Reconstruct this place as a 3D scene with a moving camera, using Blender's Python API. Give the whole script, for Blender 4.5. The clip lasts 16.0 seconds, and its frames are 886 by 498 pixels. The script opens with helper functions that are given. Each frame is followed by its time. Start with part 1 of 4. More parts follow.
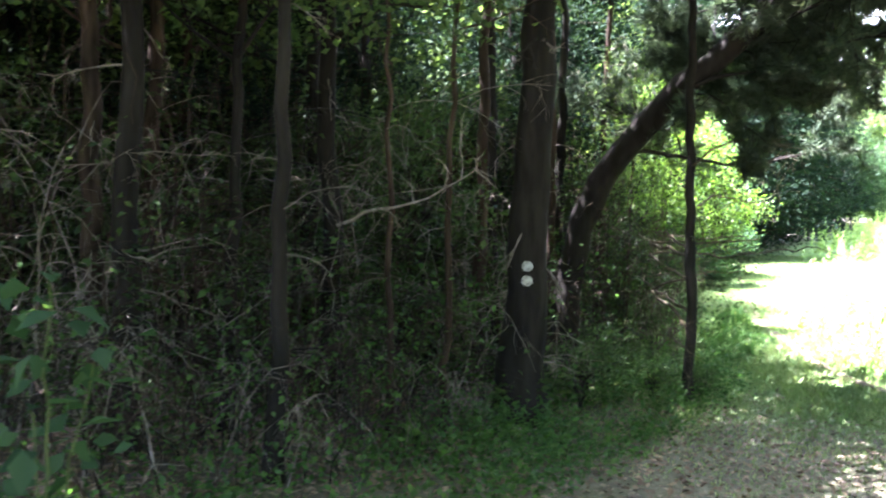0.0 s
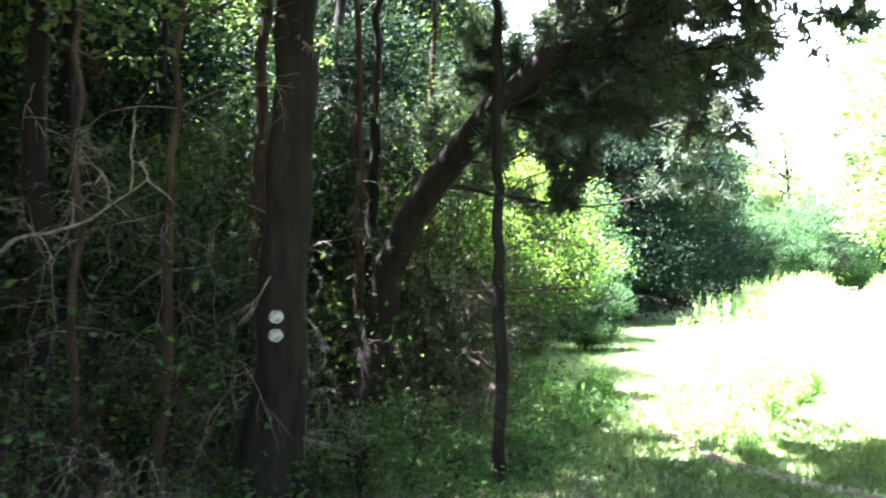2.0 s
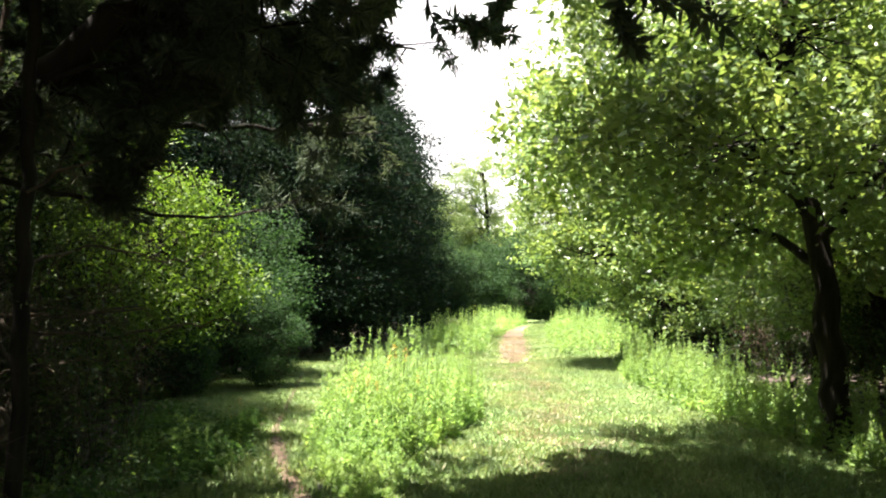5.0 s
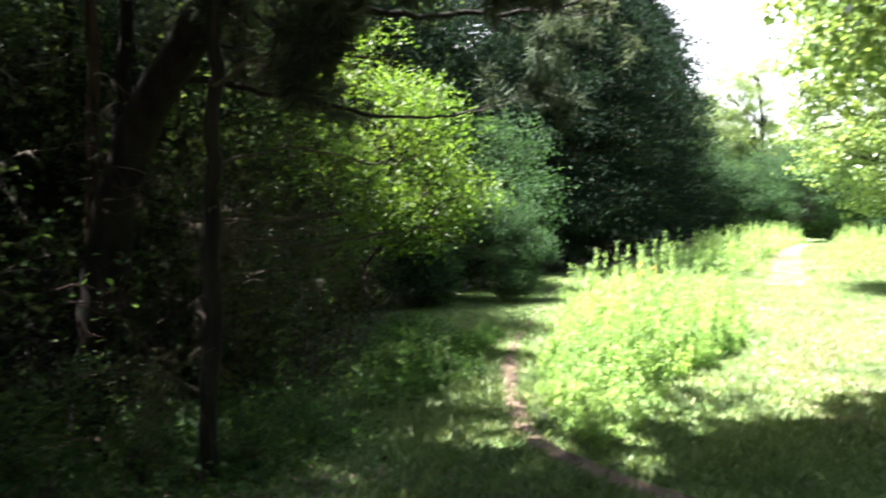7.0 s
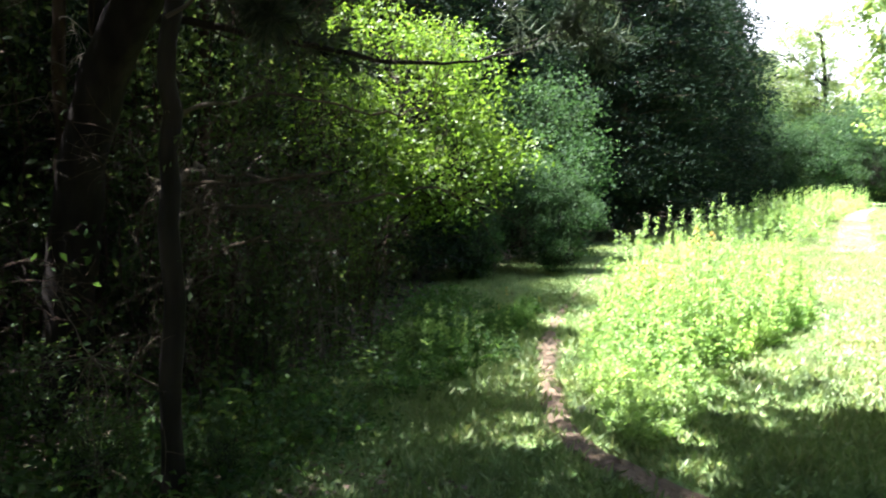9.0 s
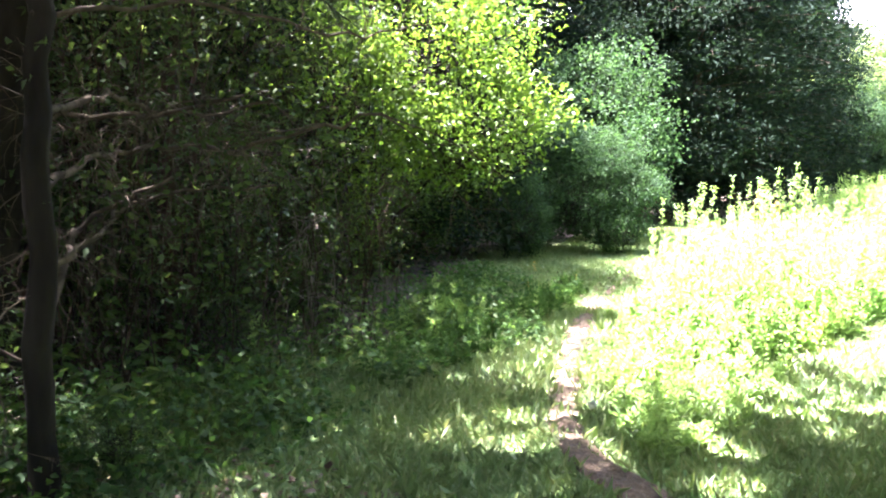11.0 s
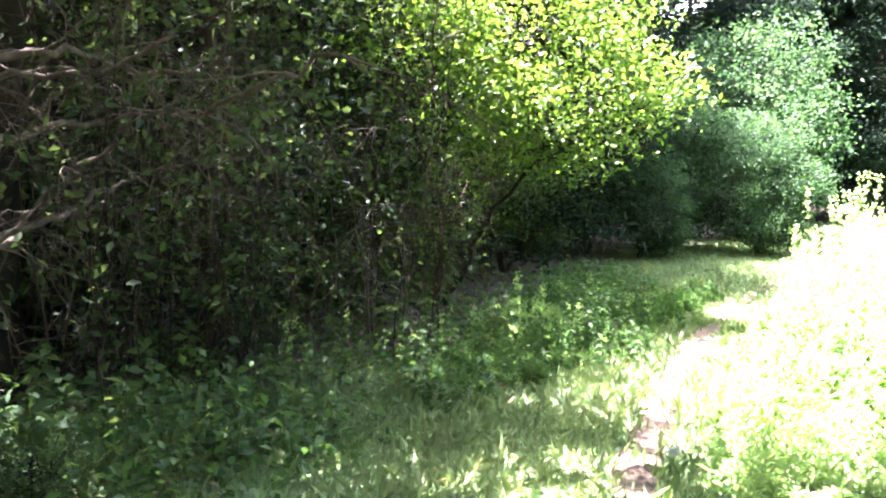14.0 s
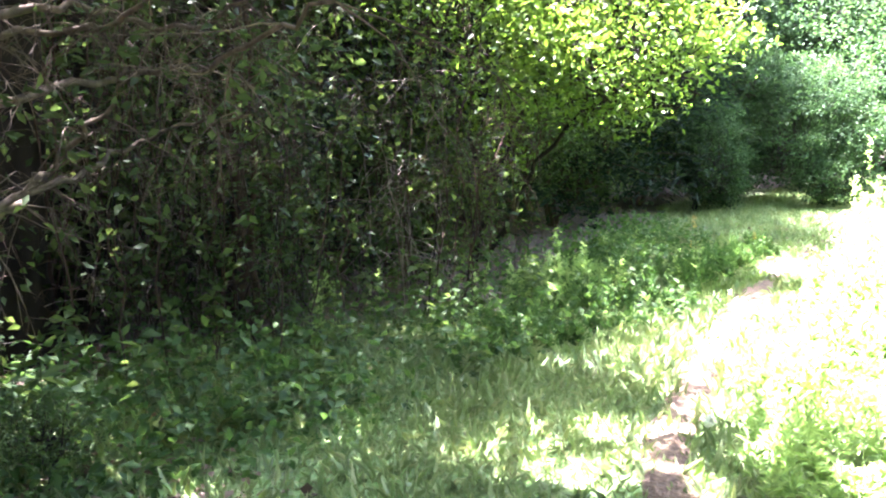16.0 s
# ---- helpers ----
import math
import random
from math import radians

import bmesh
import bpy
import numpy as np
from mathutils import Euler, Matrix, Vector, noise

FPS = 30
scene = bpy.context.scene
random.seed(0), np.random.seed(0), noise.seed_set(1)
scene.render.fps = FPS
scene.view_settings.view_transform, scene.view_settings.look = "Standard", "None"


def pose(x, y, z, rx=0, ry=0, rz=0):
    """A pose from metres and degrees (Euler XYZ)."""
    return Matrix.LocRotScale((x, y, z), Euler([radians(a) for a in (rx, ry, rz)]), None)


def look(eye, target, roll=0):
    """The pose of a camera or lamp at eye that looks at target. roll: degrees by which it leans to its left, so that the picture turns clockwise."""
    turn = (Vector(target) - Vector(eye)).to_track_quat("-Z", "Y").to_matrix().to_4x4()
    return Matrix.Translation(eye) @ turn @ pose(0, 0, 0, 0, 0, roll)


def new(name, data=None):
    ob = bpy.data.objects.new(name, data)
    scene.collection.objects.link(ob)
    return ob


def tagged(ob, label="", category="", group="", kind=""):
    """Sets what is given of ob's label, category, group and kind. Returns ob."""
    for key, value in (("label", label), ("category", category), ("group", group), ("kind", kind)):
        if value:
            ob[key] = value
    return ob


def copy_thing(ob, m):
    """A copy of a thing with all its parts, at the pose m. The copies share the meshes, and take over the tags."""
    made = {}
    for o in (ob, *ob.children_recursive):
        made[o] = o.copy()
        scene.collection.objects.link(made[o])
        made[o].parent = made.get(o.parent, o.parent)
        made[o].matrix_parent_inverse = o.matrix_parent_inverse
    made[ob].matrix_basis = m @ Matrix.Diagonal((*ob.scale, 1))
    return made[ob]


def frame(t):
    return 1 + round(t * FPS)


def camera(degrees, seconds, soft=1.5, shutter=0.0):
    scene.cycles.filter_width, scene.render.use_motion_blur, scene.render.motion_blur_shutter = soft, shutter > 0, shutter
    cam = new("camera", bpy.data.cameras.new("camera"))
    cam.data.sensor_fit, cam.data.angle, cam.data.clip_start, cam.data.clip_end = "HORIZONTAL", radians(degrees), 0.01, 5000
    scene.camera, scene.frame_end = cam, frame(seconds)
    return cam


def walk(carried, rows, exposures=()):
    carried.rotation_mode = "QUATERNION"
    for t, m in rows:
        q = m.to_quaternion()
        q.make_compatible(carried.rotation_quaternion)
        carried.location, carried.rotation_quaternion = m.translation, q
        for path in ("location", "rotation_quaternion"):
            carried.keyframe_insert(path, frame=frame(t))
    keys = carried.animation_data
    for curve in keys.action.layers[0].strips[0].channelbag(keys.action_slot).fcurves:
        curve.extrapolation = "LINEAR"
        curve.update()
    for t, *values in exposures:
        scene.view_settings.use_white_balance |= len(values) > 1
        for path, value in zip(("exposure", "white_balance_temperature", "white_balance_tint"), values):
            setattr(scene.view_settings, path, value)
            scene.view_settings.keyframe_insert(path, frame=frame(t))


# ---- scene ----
cam = camera(56.0, 16.0, 2.1, 0.28)
PATH = [
    (0, (0.948, 2.494, 2.106), (-0.233, 4.105, 2.008), 0.7),
    (0.5, (1.087, 2.965, 2.042), (-0.018, 4.632, 2.001), 0.7),
    (1, (1.161, 3.521, 1.995), (0.049, 5.183, 1.974), 0.8),
    (1.5, (1.14, 4.048, 1.945), (0.072, 5.74, 1.938), 1.1),
    (2, (1.206, 4.619, 1.851), (0.184, 6.336, 1.925), 0.6),
    (2.5, (1.339, 5.106, 1.652), (0.508, 6.92, 1.794), 1.4),
    (3, (1.65, 5.608, 1.708), (1.164, 7.538, 1.904), 0.9),
    (3.2, (1.729, 5.748, 1.721), (1.364, 7.706, 1.905), 0.7),
    (5.3, (1.817, 6.491, 1.76), (1.375, 8.436, 1.912), 0.6),
    (5.5, (1.824, 6.592, 1.72), (1.208, 8.492, 1.828), 0.6),
    (6, (1.673, 6.94, 1.703), (0.716, 8.694, 1.633), 0.9),
    (6.5, (1.638, 7.172, 1.723), (0.516, 8.825, 1.638), 0.6),
    (7, (1.73, 7.497, 1.722), (0.739, 9.233, 1.672), 1.4),
    (7.5, (1.764, 7.685, 1.746), (1.133, 9.582, 1.765), 1.1),
    (8, (1.697, 8.0, 1.776), (1.108, 9.911, 1.78), 0.2),
    (8.5, (1.546, 8.3, 1.659), (0.669, 10.097, 1.641), 1.4),
    (9, (1.423, 8.506, 1.665), (0.33, 10.176, 1.542), 0.6),
    (9.5, (1.396, 8.825, 1.602), (0.203, 10.422, 1.441), 0.8),
    (9.7, (1.372, 8.933, 1.57), (0.176, 10.528, 1.404), 0.9),
    (11.8, (1.191, 10.177, 1.419), (-0.15, 11.649, 1.235), 0.9),
    (12, (1.154, 10.258, 1.434), (-0.232, 11.684, 1.217), 0.2),
    (12.5, (1.15, 10.428, 1.414), (-0.258, 11.833, 1.207), 1.6),
    (13, (1.112, 10.642, 1.415), (-0.308, 12.046, 1.301), 0.6),
    (13.5, (1.073, 10.807, 1.403), (-0.412, 12.134, 1.218), 0.9),
    (14, (1.068, 10.929, 1.349), (-0.442, 12.228, 1.172), 1.3),
    (14.5, (0.982, 11.058, 1.356), (-0.582, 12.289, 1.151), 0.8),
    (15, (1.009, 11.149, 1.344), (-0.603, 12.307, 1.097), 1.2),
    (15.5, (0.993, 11.163, 1.366), (-0.611, 12.325, 1.084), 0.8),
    (16, (1.028, 11.165, 1.369), (-0.556, 12.35, 1.074), 0.5),
]

walk(cam, [(t, look(eye, target, roll)) for t, eye, target, roll in PATH],
     [(0, 5.45, 5550, 22), (0.5, 5.9, 5550, 22), (1.0, 6.1, 5550, 22), (1.5, 5.9, 5550, 22), (2.0, 5.45, 5550, 20), (2.6, 4.15, 5950, 17), (3.0, 3.45, 6150, 16), (5.3, 2.75, 6650, 14),
      (6.0, 3.2, 6250, 17), (6.5, 3.55, 6050, 18), (7.0, 3.45, 6050, 17), (8.0, 3.0, 6350, 16), (8.7, 3.15, 6050, 17), (9.5, 4.15, 5750, 20),
      (11.8, 4.88, 5890, 33), (13.0, 5.16, 5840, 35), (14.5, 5.72, 5750, 34), (15.2, 5.97, 5750, 35), (16.0, 5.87, 5750, 35)])

# ---- world and sun ----
SUN_ELEVATION, SUN_AZIMUTH = 69.0, 243.0          # degrees; azimuth clockwise from +y
world = bpy.data.worlds.new("sky")
scene.world = world
world.use_nodes = True
wn = world.node_tree.nodes
sky = wn.new("ShaderNodeTexSky")
sky.sky_type, sky.sun_disc = "NISHITA", False
sky.dust_density, sky.air_density = 4.0, 1.0
sky.sun_elevation, sky.sun_rotation = radians(SUN_ELEVATION), radians(SUN_AZIMUTH)
wn["Background"].inputs["Strength"].default_value = 0.05
world.node_tree.links.new(sky.outputs[0], wn["Background"].inputs[0])
az, el = radians(SUN_AZIMUTH), radians(SUN_ELEVATION)
TO_SUN = Vector((math.sin(az) * math.cos(el), math.cos(az) * math.cos(el), math.sin(el)))
sun_data = bpy.data.lights.new("sun", "SUN")
sun_data.energy, sun_data.angle, sun_data.color = 5.0, radians(0.53), (1.0, 0.95, 0.86)
sun = new("sun", sun_data)
sun.matrix_world = look(TO_SUN * 60, (0, 0, 0))

rng = np.random.default_rng(7)


# ---- materials ----
def material(name, rough=0.8):
    m = bpy.data.materials.new(name)
    m.use_nodes = True
    nt = m.node_tree
    b = nt.nodes["Principled BSDF"]
    b.inputs["Roughness"].default_value = rough
    return m, nt, b


def ramp(nt, stops):
    r = nt.nodes.new("ShaderNodeValToRGB")
    while len(r.color_ramp.elements) < len(stops):
        r.color_ramp.elements.new(0.5)
    for e, (p, c) in zip(r.color_ramp.elements, stops):
        e.position, e.color = p, (*c, 1)
    return r


def noise_at(nt, scale, detail=4.0, stretch=(1, 1, 1)):
    tc, mp, n = nt.nodes.new("ShaderNodeTexCoord"), nt.nodes.new("ShaderNodeMapping"), nt.nodes.new("ShaderNodeTexNoise")
    mp.inputs["Scale"].default_value = stretch
    n.inputs["Scale"].default_value, n.inputs["Detail"].default_value = scale, detail
    nt.links.new(tc.outputs["Object"], mp.inputs[0])
    nt.links.new(mp.outputs[0], n.inputs["Vector"])
    return n


def mixed(nt, fac, a, b, kind="MIX"):
    x = nt.nodes.new("ShaderNodeMix")
    x.data_type, x.blend_type = "RGBA", kind
    for socket, v in ((x.inputs[0], fac), (x.inputs[6], a), (x.inputs[7], b)):
        if isinstance(v, (int, float)):
            socket.default_value = v
        elif isinstance(v, tuple):
            socket.default_value = (*v, 1)
        else:
            nt.links.new(v, socket)
    return x.outputs[2]


def leaf_material(name, dark, mid, light, through_colour, amount=0.45, rough=0.5, gloss=0.32, pale=0.3):
    """Leaf blades: colour varies from leaf to leaf and from plant to plant; light shines through."""
    m, nt, b = material(name, rough)
    dark, mid, light = [(c[0] + 0.17 * (c[1] - c[0]), c[1], c[2] + pale * (c[1] - c[2])) for c in (dark, mid, light)]
    b.inputs["Specular IOR Level"].default_value = gloss
    geo, info = nt.nodes.new("ShaderNodeNewGeometry"), nt.nodes.new("ShaderNodeObjectInfo")
    r = ramp(nt, [(0.0, dark), (0.5, mid), (1.0, light)])
    nt.links.new(geo.outputs["Random Per Island"], r.inputs[0])
    n = noise_at(nt, 0.9, 2.0)
    patch = ramp(nt, [(0.3, (0.72, 0.8, 0.75)), (0.7, (1.15, 1.1, 0.95))])
    nt.links.new(n.outputs[0], patch.inputs[0])
    colour = mixed(nt, 1.0, r.outputs[0], patch.outputs[0], "MULTIPLY")
    shade = nt.nodes.new("ShaderNodeMapRange")
    nt.links.new(info.outputs["Random"], shade.inputs[0])
    shade.inputs[3].default_value, shade.inputs[4].default_value = 0.82, 1.15
    hsv = nt.nodes.new("ShaderNodeHueSaturation")
    nt.links.new(shade.outputs[0], hsv.inputs["Value"])
    nt.links.new(colour, hsv.inputs["Color"])
    nt.links.new(hsv.outputs[0], b.inputs["Base Color"])
    tr = nt.nodes.new("ShaderNodeBsdfTranslucent")
    nt.links.new(mixed(nt, 1.0, hsv.outputs[0], through_colour, "MULTIPLY"), tr.inputs[0])
    mx = nt.nodes.new("ShaderNodeMixShader")
    mx.inputs[0].default_value = amount
    nt.links.new(b.outputs[0], mx.inputs[1])
    nt.links.new(tr.outputs[0], mx.inputs[2])
    nt.links.new(mx.outputs[0], nt.nodes["Material Output"].inputs[0])
    return m


def bark_material(name, dark, light, scale=9.0):
    m, nt, b = material(name, 0.9)
    b.inputs["Specular IOR Level"].default_value = 0.12
    n = noise_at(nt, scale, 6.0, (1, 1, 0.22))
    big = noise_at(nt, 1.6, 3.0)
    r = ramp(nt, [(0.32, dark), (0.68, light)])
    nt.links.new(n.outputs[0], r.inputs[0])
    r2 = ramp(nt, [(0.35, (0.7, 0.72, 0.7)), (0.7, (1.15, 1.1, 1.05))])
    nt.links.new(big.outputs[0], r2.inputs[0])
    nt.links.new(mixed(nt, 1.0, r.outputs[0], r2.outputs[0], "MULTIPLY"), b.inputs["Base Color"])
    bump = nt.nodes.new("ShaderNodeBump")
    bump.inputs["Strength"].default_value, bump.inputs["Distance"].default_value = 0.8, 0.02
    nt.links.new(n.outputs[0], bump.inputs["Height"])
    nt.links.new(bump.outputs[0], b.inputs["Normal"])
    return m


YG =  (2.0, 1.8, 0.85)
M_LEAF = leaf_material("broadleaf", (0.035, 0.075, 0.016), (0.055, 0.11, 0.022), (0.085, 0.14, 0.03), YG, 0.5, 0.6, 0.18)
# broadleaf again, with the shade of the woods put into its colour
M_SHADE = leaf_material("shaded_broadleaf", (0.02, 0.045, 0.01), (0.032, 0.068, 0.014), (0.055, 0.1, 0.02), YG, 0.4, 0.6, 0.16)
M_OAK = leaf_material("oak_leaf", (0.065, 0.125, 0.025), (0.115, 0.2, 0.036), (0.185, 0.27, 0.08), YG, 0.4, 0.35, 0.5)
M_SHRUB = leaf_material("shrub_leaf", (0.05, 0.11, 0.0), (0.078, 0.16, 0.0), (0.12, 0.205, 0.004), (1.75, 1.8, 0.75), 0.5, 0.45, 0.35, 0.2)
M_VINE = leaf_material("blue_green_leaf", (0.02, 0.048, 0.022), (0.03, 0.066, 0.03), (0.048, 0.092, 0.045), (1.5, 1.8, 0.9), 0.35, 0.7, 0.1, 0.18)
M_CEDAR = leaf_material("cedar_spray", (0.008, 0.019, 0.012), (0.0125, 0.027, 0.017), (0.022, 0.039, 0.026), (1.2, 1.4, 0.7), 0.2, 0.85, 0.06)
M_PINE = leaf_material("pine_needle", (0.04, 0.062, 0.04), (0.06, 0.088, 0.056), (0.095, 0.12, 0.08), (1.4, 1.4, 0.9), 0.4, 0.7, 0.15)
M_WEED = leaf_material("weed_leaf", (0.15, 0.26, 0.05), (0.215, 0.345, 0.075), (0.29, 0.41, 0.12), (1.6, 1.65, 0.8), 0.45)
M_GRASS = leaf_material("grass_blade", (0.16, 0.25, 0.075), (0.205, 0.31, 0.095), (0.31, 0.36, 0.165), (1.5, 1.45, 0.85), 0.4)
M_COVER = leaf_material("ground_cover_leaf", (0.029, 0.073, 0.012), (0.046, 0.105, 0.016), (0.075, 0.145, 0.024), (1.8, 1.9, 0.8), 0.45, 0.65, 0.16)
M_LITTER = leaf_material("dead_leaf", (0.09, 0.055, 0.035), (0.17, 0.11, 0.07), (0.30, 0.22, 0.15), (1.3, 1.0, 0.8), 0.15, 0.7)
M_YELLOW = leaf_material("goldenrod_flower", (0.55, 0.36, 0.02), (0.65, 0.45, 0.03), (0.7, 0.5, 0.05), (1.2, 1.1, 0.5), 0.3)
M_FLUFF = leaf_material("seed_fluff", (0.7, 0.7, 0.66), (0.76, 0.76, 0.72), (0.8, 0.8, 0.77), (1.0, 1.0, 1.0), 0.3)
M_STRAW = leaf_material("straw_blade", (0.30, 0.26, 0.14), (0.42, 0.36, 0.20), (0.52, 0.45, 0.28), (1.1, 1.0, 0.8), 0.3)
M_STEM = bark_material("green_stem", (0.06, 0.09, 0.03), (0.12, 0.15, 0.05), 40)
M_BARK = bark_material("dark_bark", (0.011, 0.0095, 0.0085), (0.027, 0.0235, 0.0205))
M_BARK_CEDAR = bark_material("cedar_bark", (0.022, 0.015, 0.011), (0.07, 0.049, 0.037), 14)
M_BARK_PALE = bark_material("pale_bark", (0.07, 0.058, 0.045), (0.18, 0.155, 0.125), 16)
M_LIMB = bark_material("bare_limb_bark", (0.045, 0.036, 0.026), (0.12, 0.1, 0.075), 16)
M_DEAD = bark_material("dead_wood", (0.12, 0.10, 0.085), (0.30, 0.265, 0.23), 22)


def ground_material():
    m, nt, b = material("ground", 0.95)
    tc, sep = nt.nodes.new("ShaderNodeTexCoord"), nt.nodes.new("ShaderNodeSeparateXYZ")
    nt.links.new(tc.outputs["Object"], sep.inputs[0])
    fine, mid, wide = noise_at(nt, 26, 6), noise_at(nt, 5, 5), noise_at(nt, 0.8, 3)
    turf = ramp(nt, [(0.3, (0.12, 0.21, 0.055)), (0.5, (0.17, 0.28, 0.08)), (0.72, (0.29, 0.32, 0.14))])
    nt.links.new(fine.outputs[0], turf.inputs[0])
    dirt = ramp(nt, [(0.3, (0.03, 0.022, 0.016)), (0.55, (0.065, 0.048, 0.035)), (0.75, (0.12, 0.09, 0.068))])
    nt.links.new(fine.outputs[0], dirt.inputs[0])
    # woodland floor to the west of the clearing, turf in it, woodland again to the east
    off = nt.nodes.new("ShaderNodeMath")
    off.operation = "MULTIPLY_ADD"
    off.inputs[1].default_value, off.inputs[2].default_value = 2.6, -1.3
    nt.links.new(wide.outputs[0], off.inputs[0])
    add = nt.nodes.new("ShaderNodeMath")
    nt.links.new(sep.outputs[0], add.inputs[0])
    nt.links.new(off.outputs[0], add.inputs[1])
    mr = nt.nodes.new("ShaderNodeMapRange")
    mr.inputs[1].default_value, mr.inputs[2].default_value = -4.2, -2.6
    west = nt.nodes.new("ShaderNodeMapRange")
    west.inputs[1].default_value, west.inputs[2].default_value, west.inputs[4].default_value = 15.5, 24.0, 5.0
    nt.links.new(sep.outputs[1], west.inputs[0])
    addw = nt.nodes.new("ShaderNodeMath")
    nt.links.new(add.outputs[0], addw.inputs[0])
    nt.links.new(west.outputs[0], addw.inputs[1])
    nt.links.new(addw.outputs[0], mr.inputs[0])
    mr2 = nt.nodes.new("ShaderNodeMapRange")
    mr2.inputs[1].default_value, mr2.inputs[2].default_value = 5.5, 4.2
    nt.links.new(add.outputs[0], mr2.inputs[0])
    both = nt.nodes.new("ShaderNodeMath")
    both.operation = "MULTIPLY"
    nt.links.new(mr.outputs[0], both.inputs[0])
    nt.links.new(mr2.outputs[0], both.inputs[1])
    addy = nt.nodes.new("ShaderNodeMath")
    nt.links.new(sep.outputs[1], addy.inputs[0])
    nt.links.new(off.outputs[0], addy.inputs[1])
    mry = nt.nodes.new("ShaderNodeMapRange")
    mry.inputs[1].default_value, mry.inputs[2].default_value, mry.inputs[3].default_value = 10.6, 13.0, 0.12
    nt.links.new(addy.outputs[0], mry.inputs[0])
    both2 = nt.nodes.new("ShaderNodeMath")
    both2.operation = "MULTIPLY"
    nt.links.new(both.outputs[0], both2.inputs[0])
    nt.links.new(mry.outputs[0], both2.inputs[1])
    both = both2
    bare = ramp(nt, [(0.56, (0, 0, 0)), (0.72, (0.8, 0.8, 0.8))])
    nt.links.new(mid.outputs[0], bare.inputs[0])
    t2 = mixed(nt, bare.outputs[0], turf.outputs[0], dirt.outputs[0])
    nt.links.new(mixed(nt, both.outputs[0], dirt.outputs[0], t2), b.inputs["Base Color"])
    bump = nt.nodes.new("ShaderNodeBump")
    bump.inputs["Distance"].default_value = 0.03
    nt.links.new(fine.outputs[0], bump.inputs["Height"])
    nt.links.new(bump.outputs[0], b.inputs["Normal"])
    return m


def trail_material():
    m, nt, b = material("trail_dirt", 0.95)
    fine, mid = noise_at(nt, 40, 8), noise_at(nt, 4, 4)
    r = ramp(nt, [(0.3, (0.055, 0.037, 0.02)), (0.55, (0.115, 0.08, 0.048)), (0.75, (0.2, 0.148, 0.092))])
    nt.links.new(fine.outputs[0], r.inputs[0])
    r2 = ramp(nt, [(0.35, (0.65, 0.62, 0.6)), (0.65, (1.1, 1.08, 1.05))])
    nt.links.new(mid.outputs[0], r2.inputs[0])
    nt.links.new(mixed(nt, 1.0, r.outputs[0], r2.outputs[0], "MULTIPLY"), b.inputs["Base Color"])
    bump = nt.nodes.new("ShaderNodeBump")
    bump.inputs["Distance"].default_value = 0.02
    nt.links.new(fine.outputs[0], bump.inputs["Height"])
    nt.links.new(bump.outputs[0], b.inputs["Normal"])
    return m


M_GROUND, M_TRAIL = ground_material(), trail_material()


def paint_material():
    m, nt, b = material("white_blaze_paint", 0.7)
    n = noise_at(nt, 30, 5)
    r = ramp(nt, [(0.36, (0.16, 0.155, 0.145)), (0.5, (0.38, 0.38, 0.365)), (0.8, (0.55, 0.55, 0.53))])
    nt.links.new(n.outputs[0], r.inputs[0])
    nt.links.new(r.outputs[0], b.inputs["Base Color"])
    return m


M_PAINT = paint_material()


# ---- mesh helpers ----
def smooth(a, b, v):
    t = np.clip((v - a) / (b - a), 0, 1)
    return t * t * (3 - 2 * t)


def height(x, y):
    """The lie of the land: a hump at the start, level in the clearing, rising slowly beyond it."""
    x, y = np.asarray(x, float), np.asarray(y, float)
    h = 0.42 * smooth(9.0, 2.0, y) + 0.034 * np.clip(y - 24, 0, 36) + 0.01 * np.clip(y - 60, 0, 140)
    return h + 0.025 * np.sin(x * 1.7 + 0.6 * np.sin(y * 1.1)) * np.sin(y * 1.3 + 0.4 * x)


def raw_mesh(name, verts, tris, mat, smooth_shaded=False):
    me = bpy.data.meshes.new(name)
    verts, tris = np.asarray(verts, np.float32), np.asarray(tris, np.int32)
    n = tris.shape[1]
    me.vertices.add(len(verts))
    me.vertices.foreach_set("co", verts.ravel())
    me.loops.add(tris.size)
    me.loops.foreach_set("vertex_index", tris.ravel())
    me.polygons.add(len(tris))
    me.polygons.foreach_set("loop_start", np.arange(0, tris.size, n, dtype=np.int32))
    me.update(calc_edges=True)
    me.materials.append(mat)
    if smooth_shaded:
        me.polygons.foreach_set("use_smooth", np.ones(len(tris), bool))
    return me


def part(name, me, parent=None, label="", kind=""):
    ob = new(name, me)
    if parent is not None:
        ob.parent = parent
    return tagged(ob, label, kind=kind)


